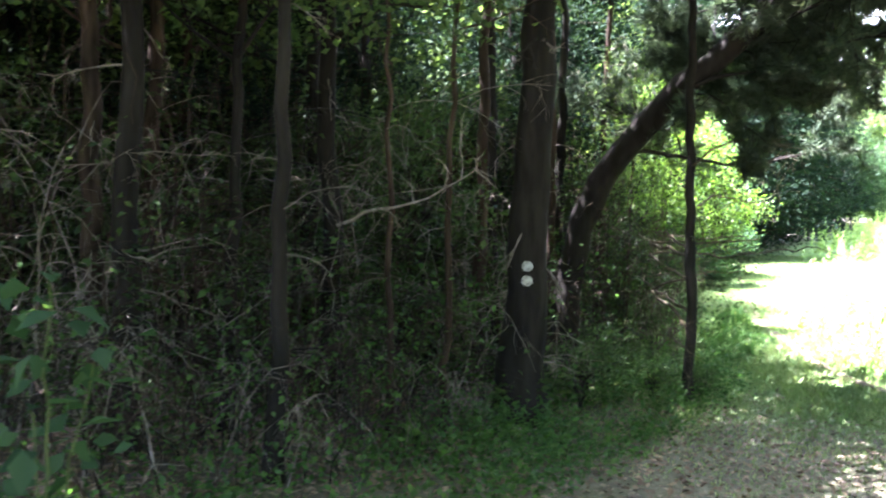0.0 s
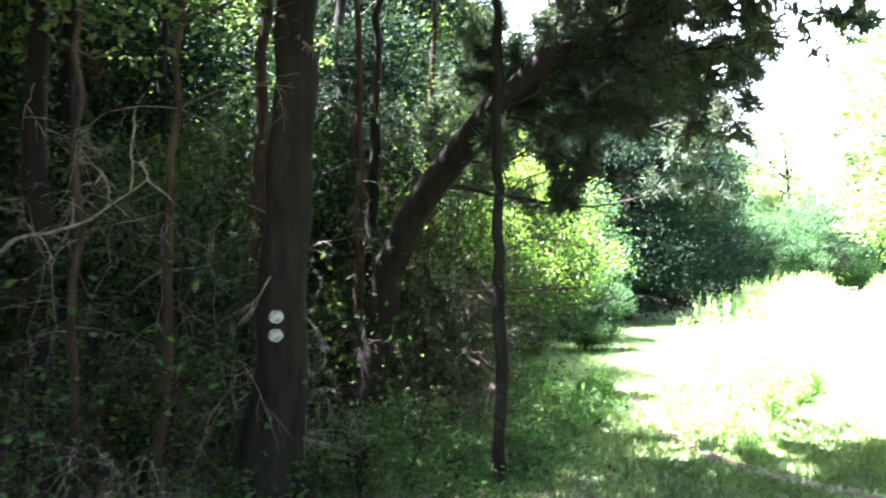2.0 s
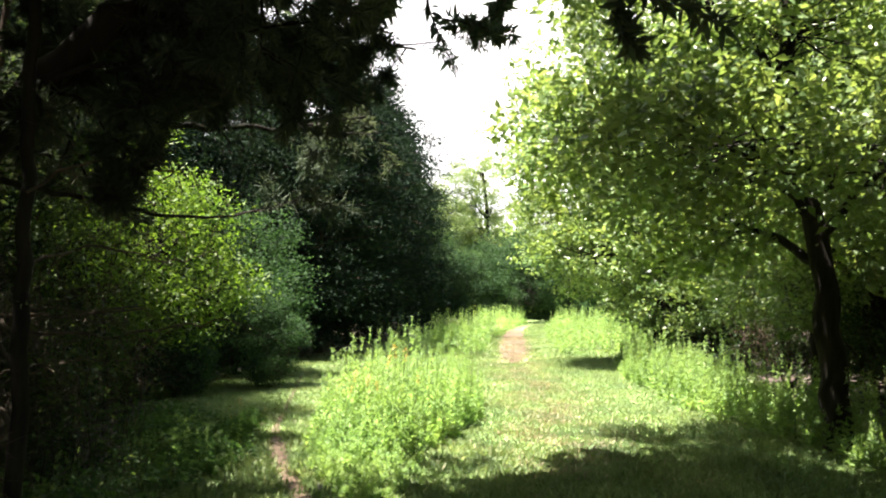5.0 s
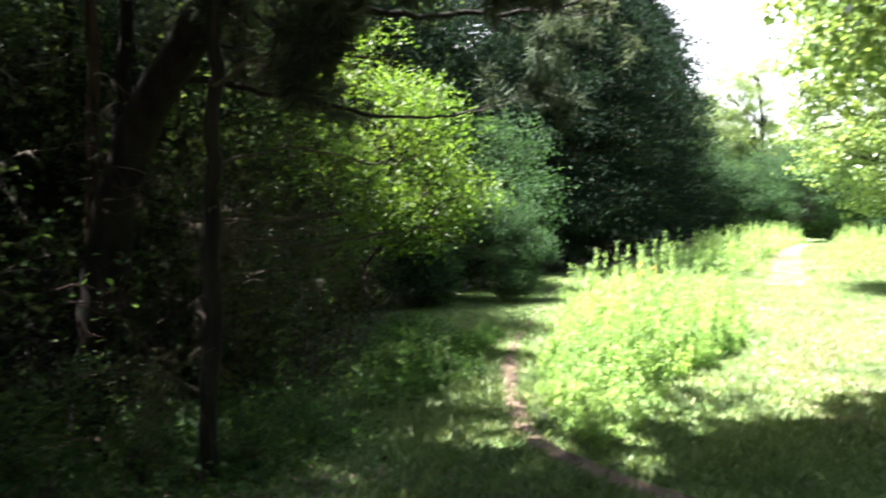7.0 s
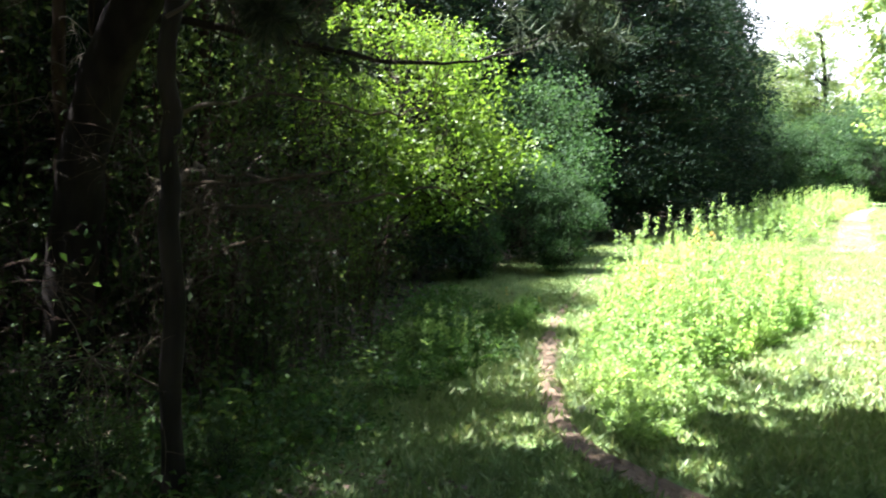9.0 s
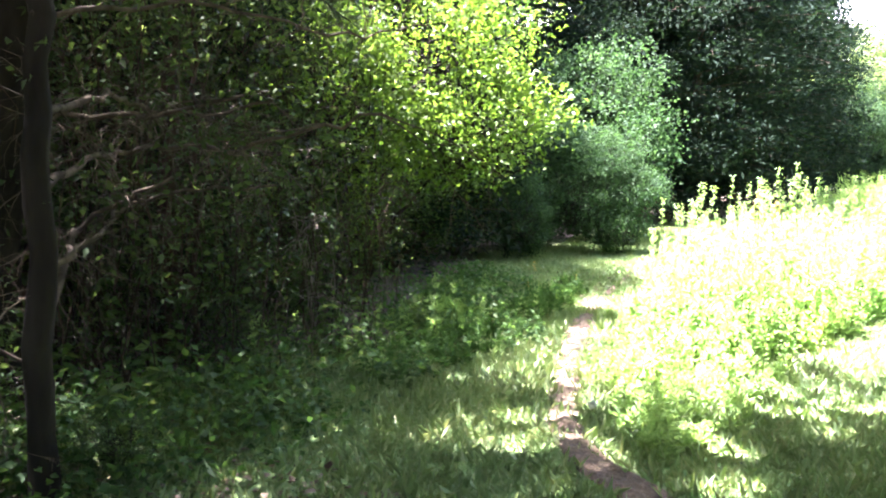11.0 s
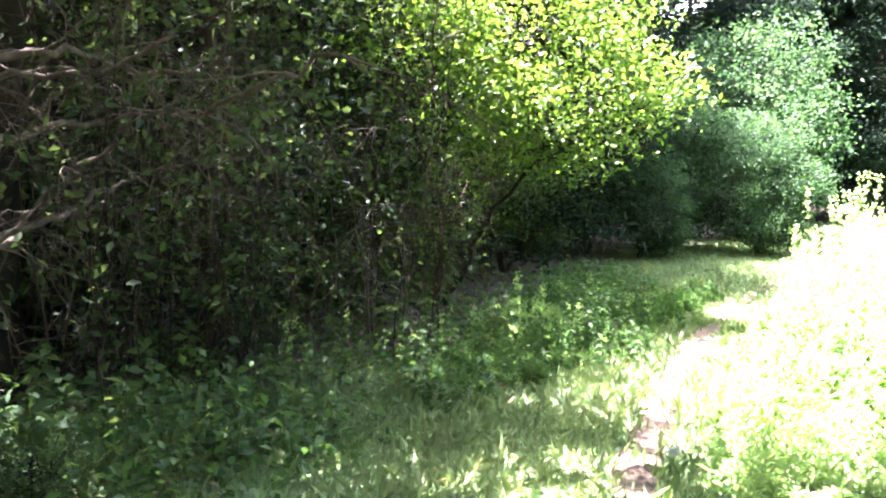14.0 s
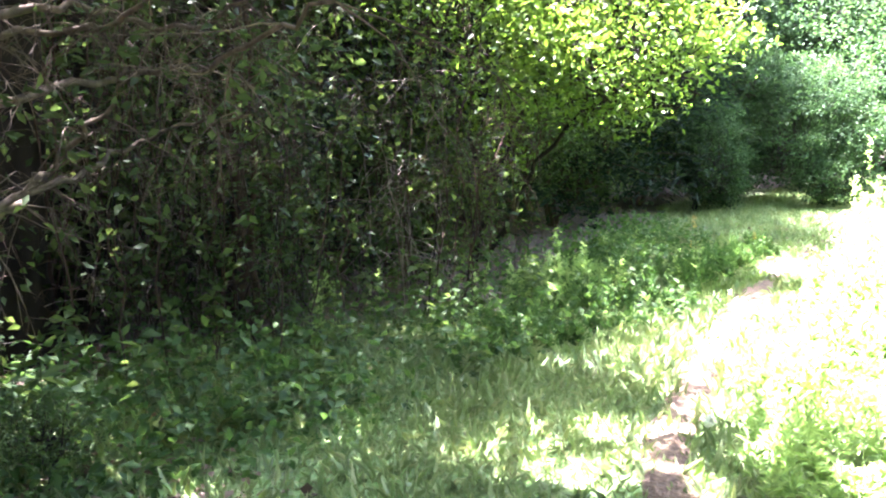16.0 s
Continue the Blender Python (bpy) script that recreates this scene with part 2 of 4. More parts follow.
def leaves(name, pos, size, mat, width=0.5, up=0.6, aim=None, fold=0.18):
    """A mesh of folded leaf blades, one island each, at the places pos; up: how far they lie flat."""
    n = len(pos)
    size = np.broadcast_to(np.asarray(size, float), (n,)) * rng.uniform(0.7, 1.25, n)
    d = rng.normal(size=(n, 3)) * (1, 1, 1 - 0.75 * up)
    d[:, 2] -= 0.25
    if aim is not None:
        d = d * 0.45 + aim
    d /= np.linalg.norm(d, axis=1, keepdims=True) + 1e-9
    nrm = rng.normal(size=(n, 3)) * (1 - up) + np.array((0, 0, 1.0)) * up
    side = np.cross(d, nrm)
    side /= np.linalg.norm(side, axis=1, keepdims=True) + 1e-9
    nrm = np.cross(side, d)
    L, W = size[:, None], (size * width * 0.5)[:, None]
    mid = pos + d * L * 0.45 + nrm * L * fold * 0.6
    v = np.stack([pos, mid + side * W, pos + d * L - nrm * L * 0.08, mid - side * W], 1).reshape(-1, 3)
    i = np.arange(n)[:, None] * 4
    t = np.concatenate([i + (0, 2, 1), i + (0, 3, 2)], 1).reshape(-1, 3)
    return raw_mesh(name, v, t, mat)


def tubes(name, runs, mat, sides=6, rough=0.0):
    """One mesh of bent tapering tubes; runs: (points, radii)."""
    V, F, base = [], [], 0
    ang = np.arange(sides) / sides * 2 * np.pi
    for pts, rad in runs:
        pts, rad = np.asarray(pts, float), np.asarray(rad, float)
        tan = np.gradient(pts, axis=0)
        tan /= np.linalg.norm(tan, axis=1, keepdims=True) + 1e-9
        ref = np.array((1.0, 0, 0)) if abs(tan[0, 2]) > 0.8 else np.array((0, 0, 1.0))
        a = np.empty_like(tan)
        last = np.cross(tan[0], ref)
        for q in range(len(tan)):
            last = last - tan[q] * (last @ tan[q])
            last = last / (np.linalg.norm(last) + 1e-9)
            a[q] = last
        b = np.cross(tan, a)
        r = rad[:, None] * (1 + rough * rng.normal(size=(len(pts), sides)))
        ring = pts[:, None] + r[..., None] * (np.cos(ang)[None, :, None] * a[:, None] + np.sin(ang)[None, :, None] * b[:, None])
        V.append(ring.reshape(-1, 3))
        k = len(pts)
        i, j = np.meshgrid(np.arange(k - 1), np.arange(sides), indexing="ij")
        p = base + i * sides + j
        q = base + i * sides + (j + 1) % sides
        F.append(np.stack([p, q, q + sides, p + sides], -1).reshape(-1, 4))
        base += k * sides
    return raw_mesh(name, np.concatenate(V), np.concatenate(F), mat, True)


def bend(points, step=0.25, wobble=0.02):
    """A smooth run through a few points, with small crooks."""
    P = np.asarray(points, float)
    d = np.r_[0, np.cumsum(np.linalg.norm(np.diff(P, axis=0), axis=1))]
    k = max(3, int(d[-1] / step) + 1)
    s = np.linspace(0, d[-1], k)
    out = np.stack([np.interp(s, d, P[:, c]) for c in range(3)], 1)
    for _ in range(2):
        out[1:-1] = 0.25 * out[:-2] + 0.5 * out[1:-1] + 0.25 * out[2:]
    out[1:-1] += rng.normal(size=(k - 2, 3)) * wobble
    return out


def twig_runs(start, way, length, r0, depth=1, droop=0.15):
    """A crooked branch with side twigs, as runs for tubes()."""
    k = 6
    pts, p, w = [np.array(start, float)], np.array(start, float), np.array(way, float)
    for _ in range(k):
        w = w + rng.normal(size=3) * 0.16 + np.array((0, 0, -droop * 0.3))
        w /= np.linalg.norm(w)
        p = p + w * length / k
        pts.append(p)
    runs = [(np.array(pts), np.linspace(r0, r0 * 0.25, k + 1))]
    if depth > 0:
        for _ in range(rng.integers(2, 5)):
            j = rng.integers(2, k)
            side = w + rng.normal(size=3) * 0.7
            side /= np.linalg.norm(side)
            runs += twig_runs(pts[j], side, length * rng.uniform(0.3, 0.55), r0 * 0.5, depth - 1, droop)
    return runs


def clumps(n_clumps, per, centre, radii, spread, shell=0.55, flat=0.7):
    """Leaf places gathered in clumps through an ellipsoid: uneven, with gaps."""
    u = rng.normal(size=(n_clumps, 3))
    u /= np.linalg.norm(u, axis=1, keepdims=True)
    r = rng.uniform(shell, 1.0, (n_clumps, 1)) ** 0.6 * rng.uniform(0.82, 1.12, (n_clumps, 1))
    c = np.asarray(centre) + u * r * np.asarray(radii)
    pos = np.repeat(c, per, axis=0) + rng.normal(size=(n_clumps * per, 3)) * spread * np.array((1, 1, flat))
    return pos, c


def thing(name, label, category, group="", kind="", at=(0, 0, 0), rz=0.0):
    ob = new(name)
    ob.empty_display_size = 0.2
    ob.matrix_basis = pose(*at, 0, 0, rz)
    return tagged(ob, label, category, group, kind)


# ---- ground ----
def spaced(lo, hi, c, fine, n):
    s = np.linspace(-1, 1, n)
    f = np.sinh(s * 5.2) / np.sinh(5.2)
    return np.where(f < 0, c + f * (c - lo), c + f * (hi - c))


gx, gy = spaced(-900, 900, 0.0, 0.1, 150), spaced(-600, 1500, 13.0, 0.1, 190)
X, Y = np.meshgrid(gx, gy, indexing="ij")
gv = np.stack([X, Y, height(X, Y)], -1).reshape(-1, 3)
i, j = np.meshgrid(np.arange(149), np.arange(189), indexing="ij")
p = i * 190 + j
gf = np.stack([p, p + 190, p + 191, p + 1], -1).reshape(-1, 4)
ground = new("ground", raw_mesh("ground", gv, gf, M_GROUND, True))
tagged(ground, "grassy clearing and brown woodland floor", "ground", kind="structure")

# a glowing sheet added far ahead to whiten the sky between the trees
def glow_sheet():
    m = bpy.data.materials.new("sky_glow")
    m.use_nodes = True
    nt = m.node_tree
    b = nt.nodes["Principled BSDF"]
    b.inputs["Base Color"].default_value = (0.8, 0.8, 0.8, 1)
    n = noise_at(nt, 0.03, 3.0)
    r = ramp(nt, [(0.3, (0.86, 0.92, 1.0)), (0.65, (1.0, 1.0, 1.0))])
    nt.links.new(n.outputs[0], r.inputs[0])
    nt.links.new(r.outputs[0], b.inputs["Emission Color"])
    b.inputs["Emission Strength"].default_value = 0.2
    a = np.linspace(-0.6, 0.6, 25)
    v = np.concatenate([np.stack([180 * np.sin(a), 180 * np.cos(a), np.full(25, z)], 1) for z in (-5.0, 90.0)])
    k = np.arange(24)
    return tagged(new("backdrop", raw_mesh("backdrop", v, np.stack([k, k + 1, k + 26, k + 25], 1), m)), "glowing white sheet in place of bright sky", "sky", kind="structure")


glow_sheet()

TRAIL = [(2.2, -8), (1.8, 0), (1.7, 6), (1.6, 9.5), (1.4, 11.4), (0.9, 12.75), (0.1, 13.1), (-0.4, 13.3), (-0.85, 13.6), (-1.24, 14.2), (-1.62, 14.85), (-2.05, 15.65), (-2.5, 16.6),
         (-3.4, 18.6), (-4.8, 22.5), (-7, 29)]
tp = bend([(x, y, 0) for x, y in TRAIL], 0.15, 0.004)
tt = np.gradient(tp, axis=0)
tn = np.stack([-tt[:, 1], tt[:, 0]], 1)
tn /= np.linalg.norm(tn, axis=1, keepdims=True)
tw = np.interp(tp[:, 1], [-8, 6, 11, 12.8, 13.6, 16, 17, 18, 19.5, 29], [0.75, 0.75, 0.6, 0.2, 0.105, 0.105, 0.16, 0.09, 0.05, 0.03])
cols = np.linspace(-1, 1, 9)
tv = tp[:, None, :2] + tn[:, None] * (cols[None, :, None] * tw[:, None, None] * (1 + 0.25 * np.sin(np.arange(len(tp)) * 0.9)[:, None, None] * np.sin(np.arange(len(tp)) * 0.37 + 1)[:, None, None] * np.sign(cols)[None, :, None]))
tz = height(tv[..., 0], tv[..., 1]) + 0.016 - 0.012 * np.abs(cols)[None] ** 3 + 0.006 * rng.normal(size=tv.shape[:2]) * (np.abs(cols) < 0.8)
tv = np.concatenate([tv, tz[..., None]], -1).reshape(-1, 3)
i, j = np.meshgrid(np.arange(len(tp) - 1), np.arange(8), indexing="ij")
p = i * 9 + j
trail = new("trail", raw_mesh("trail", tv, np.stack([p, p + 9, p + 10, p + 1], -1).reshape(-1, 4), M_TRAIL, True))
tagged(trail, "narrow bare footpath of pale trodden dirt", "path", kind="structure")


# the worn track up the middle of the clearing, bare where it tops the rise
TRACK_X, TRACK_Y = [1.5, 1.0, 0.1, -1.5, -2.6, -3.4, -4.2], [15, 18.6, 25.2, 33, 42, 48, 56]
ky = np.linspace(33.0, 54.0, 71)
kx = np.interp(ky, TRACK_Y, TRACK_X)
kw = np.interp(ky, [33, 36, 40, 54], [0.1, 0.45, 0.7, 0.55]) * (1 + 0.12 * np.sin(ky * 2.9))
gv = np.stack([kx[:, None] + kw[:, None] * np.linspace(-1, 1, 7)[None], np.repeat(ky[:, None], 7, 1)], -1)
gz = height(gv[..., 0], gv[..., 1]) + 0.03 - 0.026 * np.abs(np.linspace(-1, 1, 7))[None] ** 3
gv = np.concatenate([gv, gz[..., None]], -1).reshape(-1, 3)
i, j = np.meshgrid(np.arange(70), np.arange(6), indexing="ij")
p = i * 7 + j
track = new("track", raw_mesh("track", gv, np.stack([p, p + 7, p + 8, p + 1], -1).reshape(-1, 4), M_TRAIL, True))
tagged(track, "bare tan dirt where the track tops the rise", "path", kind="structure")


def off_trail(x, y):
    d = np.min(np.hypot(x[:, None] - tp[None, :, 0], y[:, None] - tp[None, :, 1]) - tw[None], axis=1)
    return d


# ---- trees ----
def forest_tree(name, label, h, r, crown_z, crown_r, mat_bark, mat_leaf, n_leaf, dead=10, leaf=0.11, lean=(0, 0), group="", limbs=5):
    """A woodland tree: a bare trunk with dead lower branches under a high leafy crown."""
    t = thing(name, label, "tree", group)
    top = np.array((lean[0], lean[1], h))
    run = bend([(0, 0, -0.15), tuple(top * 0.5 * (0.7, 0.7, 1)), tuple(top)], 0.35, 0.02)
    s = np.linspace(0, 1, len(run))
    rad = r * (1.0 + 0.5 * np.exp(-s * 22)) * (1 - 0.78 * s)
    part("trunk", tubes("trunk", [(run, rad)], mat_bark, 12, 0.05), t)
    for _ in range(dead):
        z = rng.uniform(0.5, crown_z)
        k = int(z / h * (len(run) - 1))
        a = rng.uniform(0, 2 * np.pi)
        way = (math.cos(a), math.sin(a), rng.uniform(-0.25, 0.35))
        part("dead_branch", tubes("dead_branch", twig_runs(run[k], way, rng.uniform(0.35, 1.0), r * 0.05 + 0.004, 2, 0.3), M_DEAD if rng.uniform() < 0.6 else mat_bark, 3), t)
    ends = []
    for _ in range(limbs):
        z = rng.uniform(crown_z * 0.9, h * 0.85)
        k = int(z / h * (len(run) - 1))
        a = rng.uniform(0, 2 * np.pi)
        way = (math.cos(a), math.sin(a), rng.uniform(0.2, 0.8))
        rr = twig_runs(run[k], way, crown_r * rng.uniform(0.7, 1.05), r * 0.35, 2, -0.1)
        part("limb", tubes("limb", rr, mat_bark, 5), t)
        ends += [q[0][-1] for q in rr]
    cz = (crown_z + h) / 2 + 0.4
    pos, c = clumps(max(20, n_leaf // 45), 45, (top[0] * 0.7, top[1] * 0.7, cz), (crown_r, crown_r, (h - crown_z) / 2 + 0.6), 0.34, 0.25)
    part("crown", leaves("crown", pos, leaf, mat_leaf, 0.6, 0.5), t, kind="stuff")
    return t


def put(ob, x, y, rz=0.0, s=1.0):
    m = pose(x, y, float(height(x, y)), 0, 0, rz)
    ob2 = copy_thing(ob, m)
    ob2.scale = (s, s, s)
    return ob2


def place(ob, x, y, rz=0.0):
    ob.matrix_basis = pose(x, y, float(height(x, y)), 0, 0, rz)
    return ob

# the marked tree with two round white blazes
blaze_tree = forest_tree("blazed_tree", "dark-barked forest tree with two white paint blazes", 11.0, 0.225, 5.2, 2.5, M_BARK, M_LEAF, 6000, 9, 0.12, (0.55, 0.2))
place(blaze_tree, -3.3, 9.6)
for z in (1.56, 1.42):
    toward = Vector((1.05 + 3.3, 3.4 - 9.6, 0)).normalized()
    run_x = 0.02 + 0.05 * z * 0.35
    bm = bmesh.new()
    n = 20
    ring = [bm.verts.new((0.053 * math.cos(k / n * 2 * math.pi) * (1 + 0.1 * math.sin(3 * k)), 0, 0.05 * math.sin(k / n * 2 * math.pi) * (1 + 0.08 * math.cos(2 * k)))) for k in range(n)]
    f = bm.faces.new(ring)
    r = bmesh.ops.extrude_face_region(bm, geom=[f])
    bmesh.ops.translate(bm, vec=(0, -0.02, 0), verts=[v for v in r["geom"] if isinstance(v, bmesh.types.BMVert)])
    bmesh.ops.recalc_face_normals(bm, faces=bm.faces)
    me = bpy.data.meshes.new("blaze")
    bm.to_mesh(me)
    bm.free()
    me.materials.append(M_PAINT)
    b = part("blaze", me, blaze_tree, "round white paint blaze")
    b.location = Vector((run_x, 0.01, z)) + toward * 0.21
    b.rotation_euler = (0, 0, math.atan2(toward.y, toward.x) + math.pi / 2)


def pine_bough(start, way, length, r, droop=0.1, tuft=0.16, per=46):
    """Runs of a bough and its needles' places and directions."""
    runs = twig_runs(start, way, length, r, 2, droop)
    pos, aim = [], []
    for pts, rad in runs:
        for a, b in zip(pts[1:-1], pts[2:]):
            k = per // 3
            f = rng.uniform(0, 1, (k, 1))
            pos.append(a + (b - a) * f)
            w = (b - a) / (np.linalg.norm(b - a) + 1e-9)
            q = rng.normal(size=(k, 3)) * 0.8 + w * 0.7
            aim.append(q)
    return runs, np.concatenate(pos), np.concatenate(aim)


def leaning_pine():
    t = thing("leaning_pine", "dark pine with a bent trunk leaning over the path", "tree")
    pts = [(-4.12, 12.0, -0.15), (-4.06, 12.0, 0.75), (-3.94, 12.0, 1.75), (-3.6, 12.0, 2.5), (-3.12, 12.0, 3.08), (-2.62, 11.95, 3.5), (-2.02, 11.9, 3.95), (-1.4, 11.9, 4.45), (-0.95, 11.85, 5.0), (-0.6, 11.8, 5.9), (-0.3, 11.9, 7.4), (-0.2, 12.0, 9.6)]
    run = bend(pts, 0.22, 0.012)
    s = np.linspace(0, 1, len(run))
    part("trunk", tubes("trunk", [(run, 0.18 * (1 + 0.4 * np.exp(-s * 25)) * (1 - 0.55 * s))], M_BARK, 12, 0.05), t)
    specs = [((-2.5, 11.85, 3.5), (0.85, 0.2, 0.12), 2.3), ((-2.0, 11.8, 4.05), (0.9, -0.1, 0.12), 2.6), ((-2.2, 11.8, 3.9), (0.2, 0.9, 0.42), 1.0), ((-1.6, 11.8, 4.4), (0.8, 0.3, 0.2), 2.4),
             ((-1.3, 11.8, 4.7), (0.9, 0.2, 0.0), 2.4), ((-0.9, 11.8, 5.2), (0.9, -0.2, 0.1), 2.2), ((-1.2, 11.8, 4.8), (-0.2, 0.9, 0.25), 1.1),
             ((-0.5, 11.8, 5.9), (0.5, 0.8, 0.1), 2.4), ((-0.4, 11.8, 6.2), (-0.6, 0.5, 0.2), 2.2), ((-0.2, 11.9, 6.8), (0.6, -0.6, 0.2), 1.9),
             ((-0.1, 11.9, 7.2), (0.2, 0.7, 0.5), 1.7), ((-0.5, 11.8, 5.7), (-0.3, -0.8, 0.2), 1.9), ((-1.7, 11.8, 4.3), (-0.5, 0.8, 0.35), 2.2),
             ((-2.6, 11.85, 3.4), (-0.25, 0.95, 0.05), 3.0), ((-2.9, 11.85, 3.05), (-0.1, 0.95, 0.18), 2.6), ((-2.5, 11.85, 3.5), (-0.4, 0.9, 0.1), 3.2), ((-3.0, 11.9, 2.95), (-0.4, 0.85, 0.25), 2.8),
             ((-2.7, 11.85, 3.3), (-0.5, 0.85, 0.12), 2.8), ((-2.0, 11.8, 4.0), (-0.6, 0.8, 0.1), 3.0)]
    for st, way, ln in specs:
        runs, pos, aim = pine_bough(st, np.array(way) / np.linalg.norm(way), ln, 0.028, -0.05, per=84)
        bough = part("bough", tubes("bough", runs, M_BARK, 5), t)
        part("needles", leaves("needles", pos, 0.15, M_PINE, 0.09, 0.2, aim, 0.05), bough, kind="stuff")
    # two long limbs over the verge, and the dense boughs that hang about them
    for pts, r, bare in (([(-2.66, 11.95, 3.47), (-2.55, 12.8, 3.5), (-2.2, 13.9, 3.62), (-1.65, 14.9, 3.82), (-1.1, 15.6, 4.1)], 0.045, 0.68),
                   ([(-3.3, 12.0, 2.85), (-2.9, 13.2, 2.8), (-2.45, 14.2, 2.73), (-2.1, 14.9, 2.9)], 0.032, 0.85),
                   ([(-1.9, 11.9, 4.05), (-1.4, 12.8, 4.3), (-0.9, 13.8, 4.35), (-0.3, 14.8, 4.6)], 0.04, 0.3)):
        line = bend(pts, 0.16, 0.012)
        limb = part("limb", tubes("limb", [(line, np.linspace(r, r * 0.3, len(line)))], M_BARK, 7, 0.05), t)
        runs, pos, aim = [], [], []
        for q in line[int(len(line) * bare)::2]:
            w = rng.normal(size=3) * (0.8, 0.6, 0.25) + (0.25, 0.5, -0.05)
            a, b, c = pine_bough(q, w / np.linalg.norm(w), rng.uniform(0.5, 1.1), 0.012, 0.05, per=24)
            runs, pos, aim = runs + a, pos + [b], aim + [c]
        part("bough", tubes("bough", runs, M_BARK, 4), limb)
        part("needles", leaves("needles", np.concatenate(pos), 0.15, M_PINE, 0.045, 0.2, np.concatenate(aim), 0.05), limb, kind="stuff")
    for k in range(28):
        i = rng.integers(int(len(run) * 0.34), int(len(run) * 0.7))
        goal = run[i] * (0.6, 0, 0) + np.array((rng.uniform(-0.9, 0.5), rng.uniform(11.9, 12.8), rng.uniform(3.2, 4.7)))
        w = goal - run[i]
        runs, pos, aim = pine_bough(run[i], w / np.linalg.norm(w), np.linalg.norm(w), 0.018, 0.04, per=84)
        bough = part("bough", tubes("bough", runs, M_BARK, 4), t)
        part("needles", leaves("needles", pos, 0.15, M_PINE, 0.06, 0.2, aim, 0.05), bough, kind="stuff")
    for k in range(104):
        i = rng.integers(int(len(run) * 0.66), len(run))
        a = rng.uniform(0, 2 * np.pi) if k < 84 else rng.uniform(0.2, 0.6) * np.pi
        w = np.array((math.cos(a), math.sin(a), rng.uniform(-0.05, 0.3)))
        reach = rng.uniform(2.0, 3.9) * (0.6 if a < 0.2 * math.pi or a > 1.8 * math.pi else 0.4 if 0.62 * math.pi < a < 1.1 * math.pi else 1.1 if a < 0.48 * math.pi else 0.9)
        runs, pos, aim = pine_bough(run[i], w / np.linalg.norm(w), reach, 0.03, 0.02, per=66)
        bough = part("bough", tubes("bough", runs, M_BARK, 4), t)
        part("needles", leaves("needles", pos, 0.2, M_PINE, 0.28, 0.2, aim, 0.05), bough, kind="stuff")
    # a broad flat top above the view, added to cast shade on the clearing
    for k in range(64):
        i = rng.integers(int(len(run) * 0.78), len(run))
        w = np.array((rng.uniform(-1.9, 0.9), rng.uniform(12.6, 15.6), rng.uniform(7.0, 9.2))) - run[i]
        runs, pos, aim = pine_bough(run[i], w / np.linalg.norm(w), np.linalg.norm(w), 0.03, 0.0, per=60)
        bough = part("bough", tubes("bough", runs, M_BARK, 4), t)
        part("needles", leaves("needles", pos, 0.22, M_PINE, 0.34, 0.2, aim, 0.05), bough, kind="stuff")
    return t


leaning_pine()

# woodland trees behind the edge of the clearing
VARIANTS = [
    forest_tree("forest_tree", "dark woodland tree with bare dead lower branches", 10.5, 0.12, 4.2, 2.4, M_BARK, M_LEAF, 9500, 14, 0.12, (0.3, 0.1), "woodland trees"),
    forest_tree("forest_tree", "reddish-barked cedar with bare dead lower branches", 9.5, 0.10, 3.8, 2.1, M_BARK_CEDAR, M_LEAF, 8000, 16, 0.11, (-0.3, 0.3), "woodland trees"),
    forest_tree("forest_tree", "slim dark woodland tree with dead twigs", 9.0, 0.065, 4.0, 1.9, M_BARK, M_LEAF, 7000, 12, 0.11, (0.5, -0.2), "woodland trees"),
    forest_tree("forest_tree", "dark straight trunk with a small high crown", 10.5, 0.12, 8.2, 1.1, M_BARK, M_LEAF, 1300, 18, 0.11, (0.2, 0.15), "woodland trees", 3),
    forest_tree("forest_tree", "slender olive-brown sapling under the canopy", 7.0, 0.04, 3.6, 1.3, M_BARK_CEDAR, M_LEAF, 2400, 6, 0.10, (0.15, 0.1), "woodland trees"),
    forest_tree("forest_tree", "reddish cedar trunk with a small high crown", 10.0, 0.085, 7.9, 0.7, M_BARK_CEDAR, M_LEAF, 900, 16, 0.11, (0.25, 0.1), "woodland trees", 3),
]
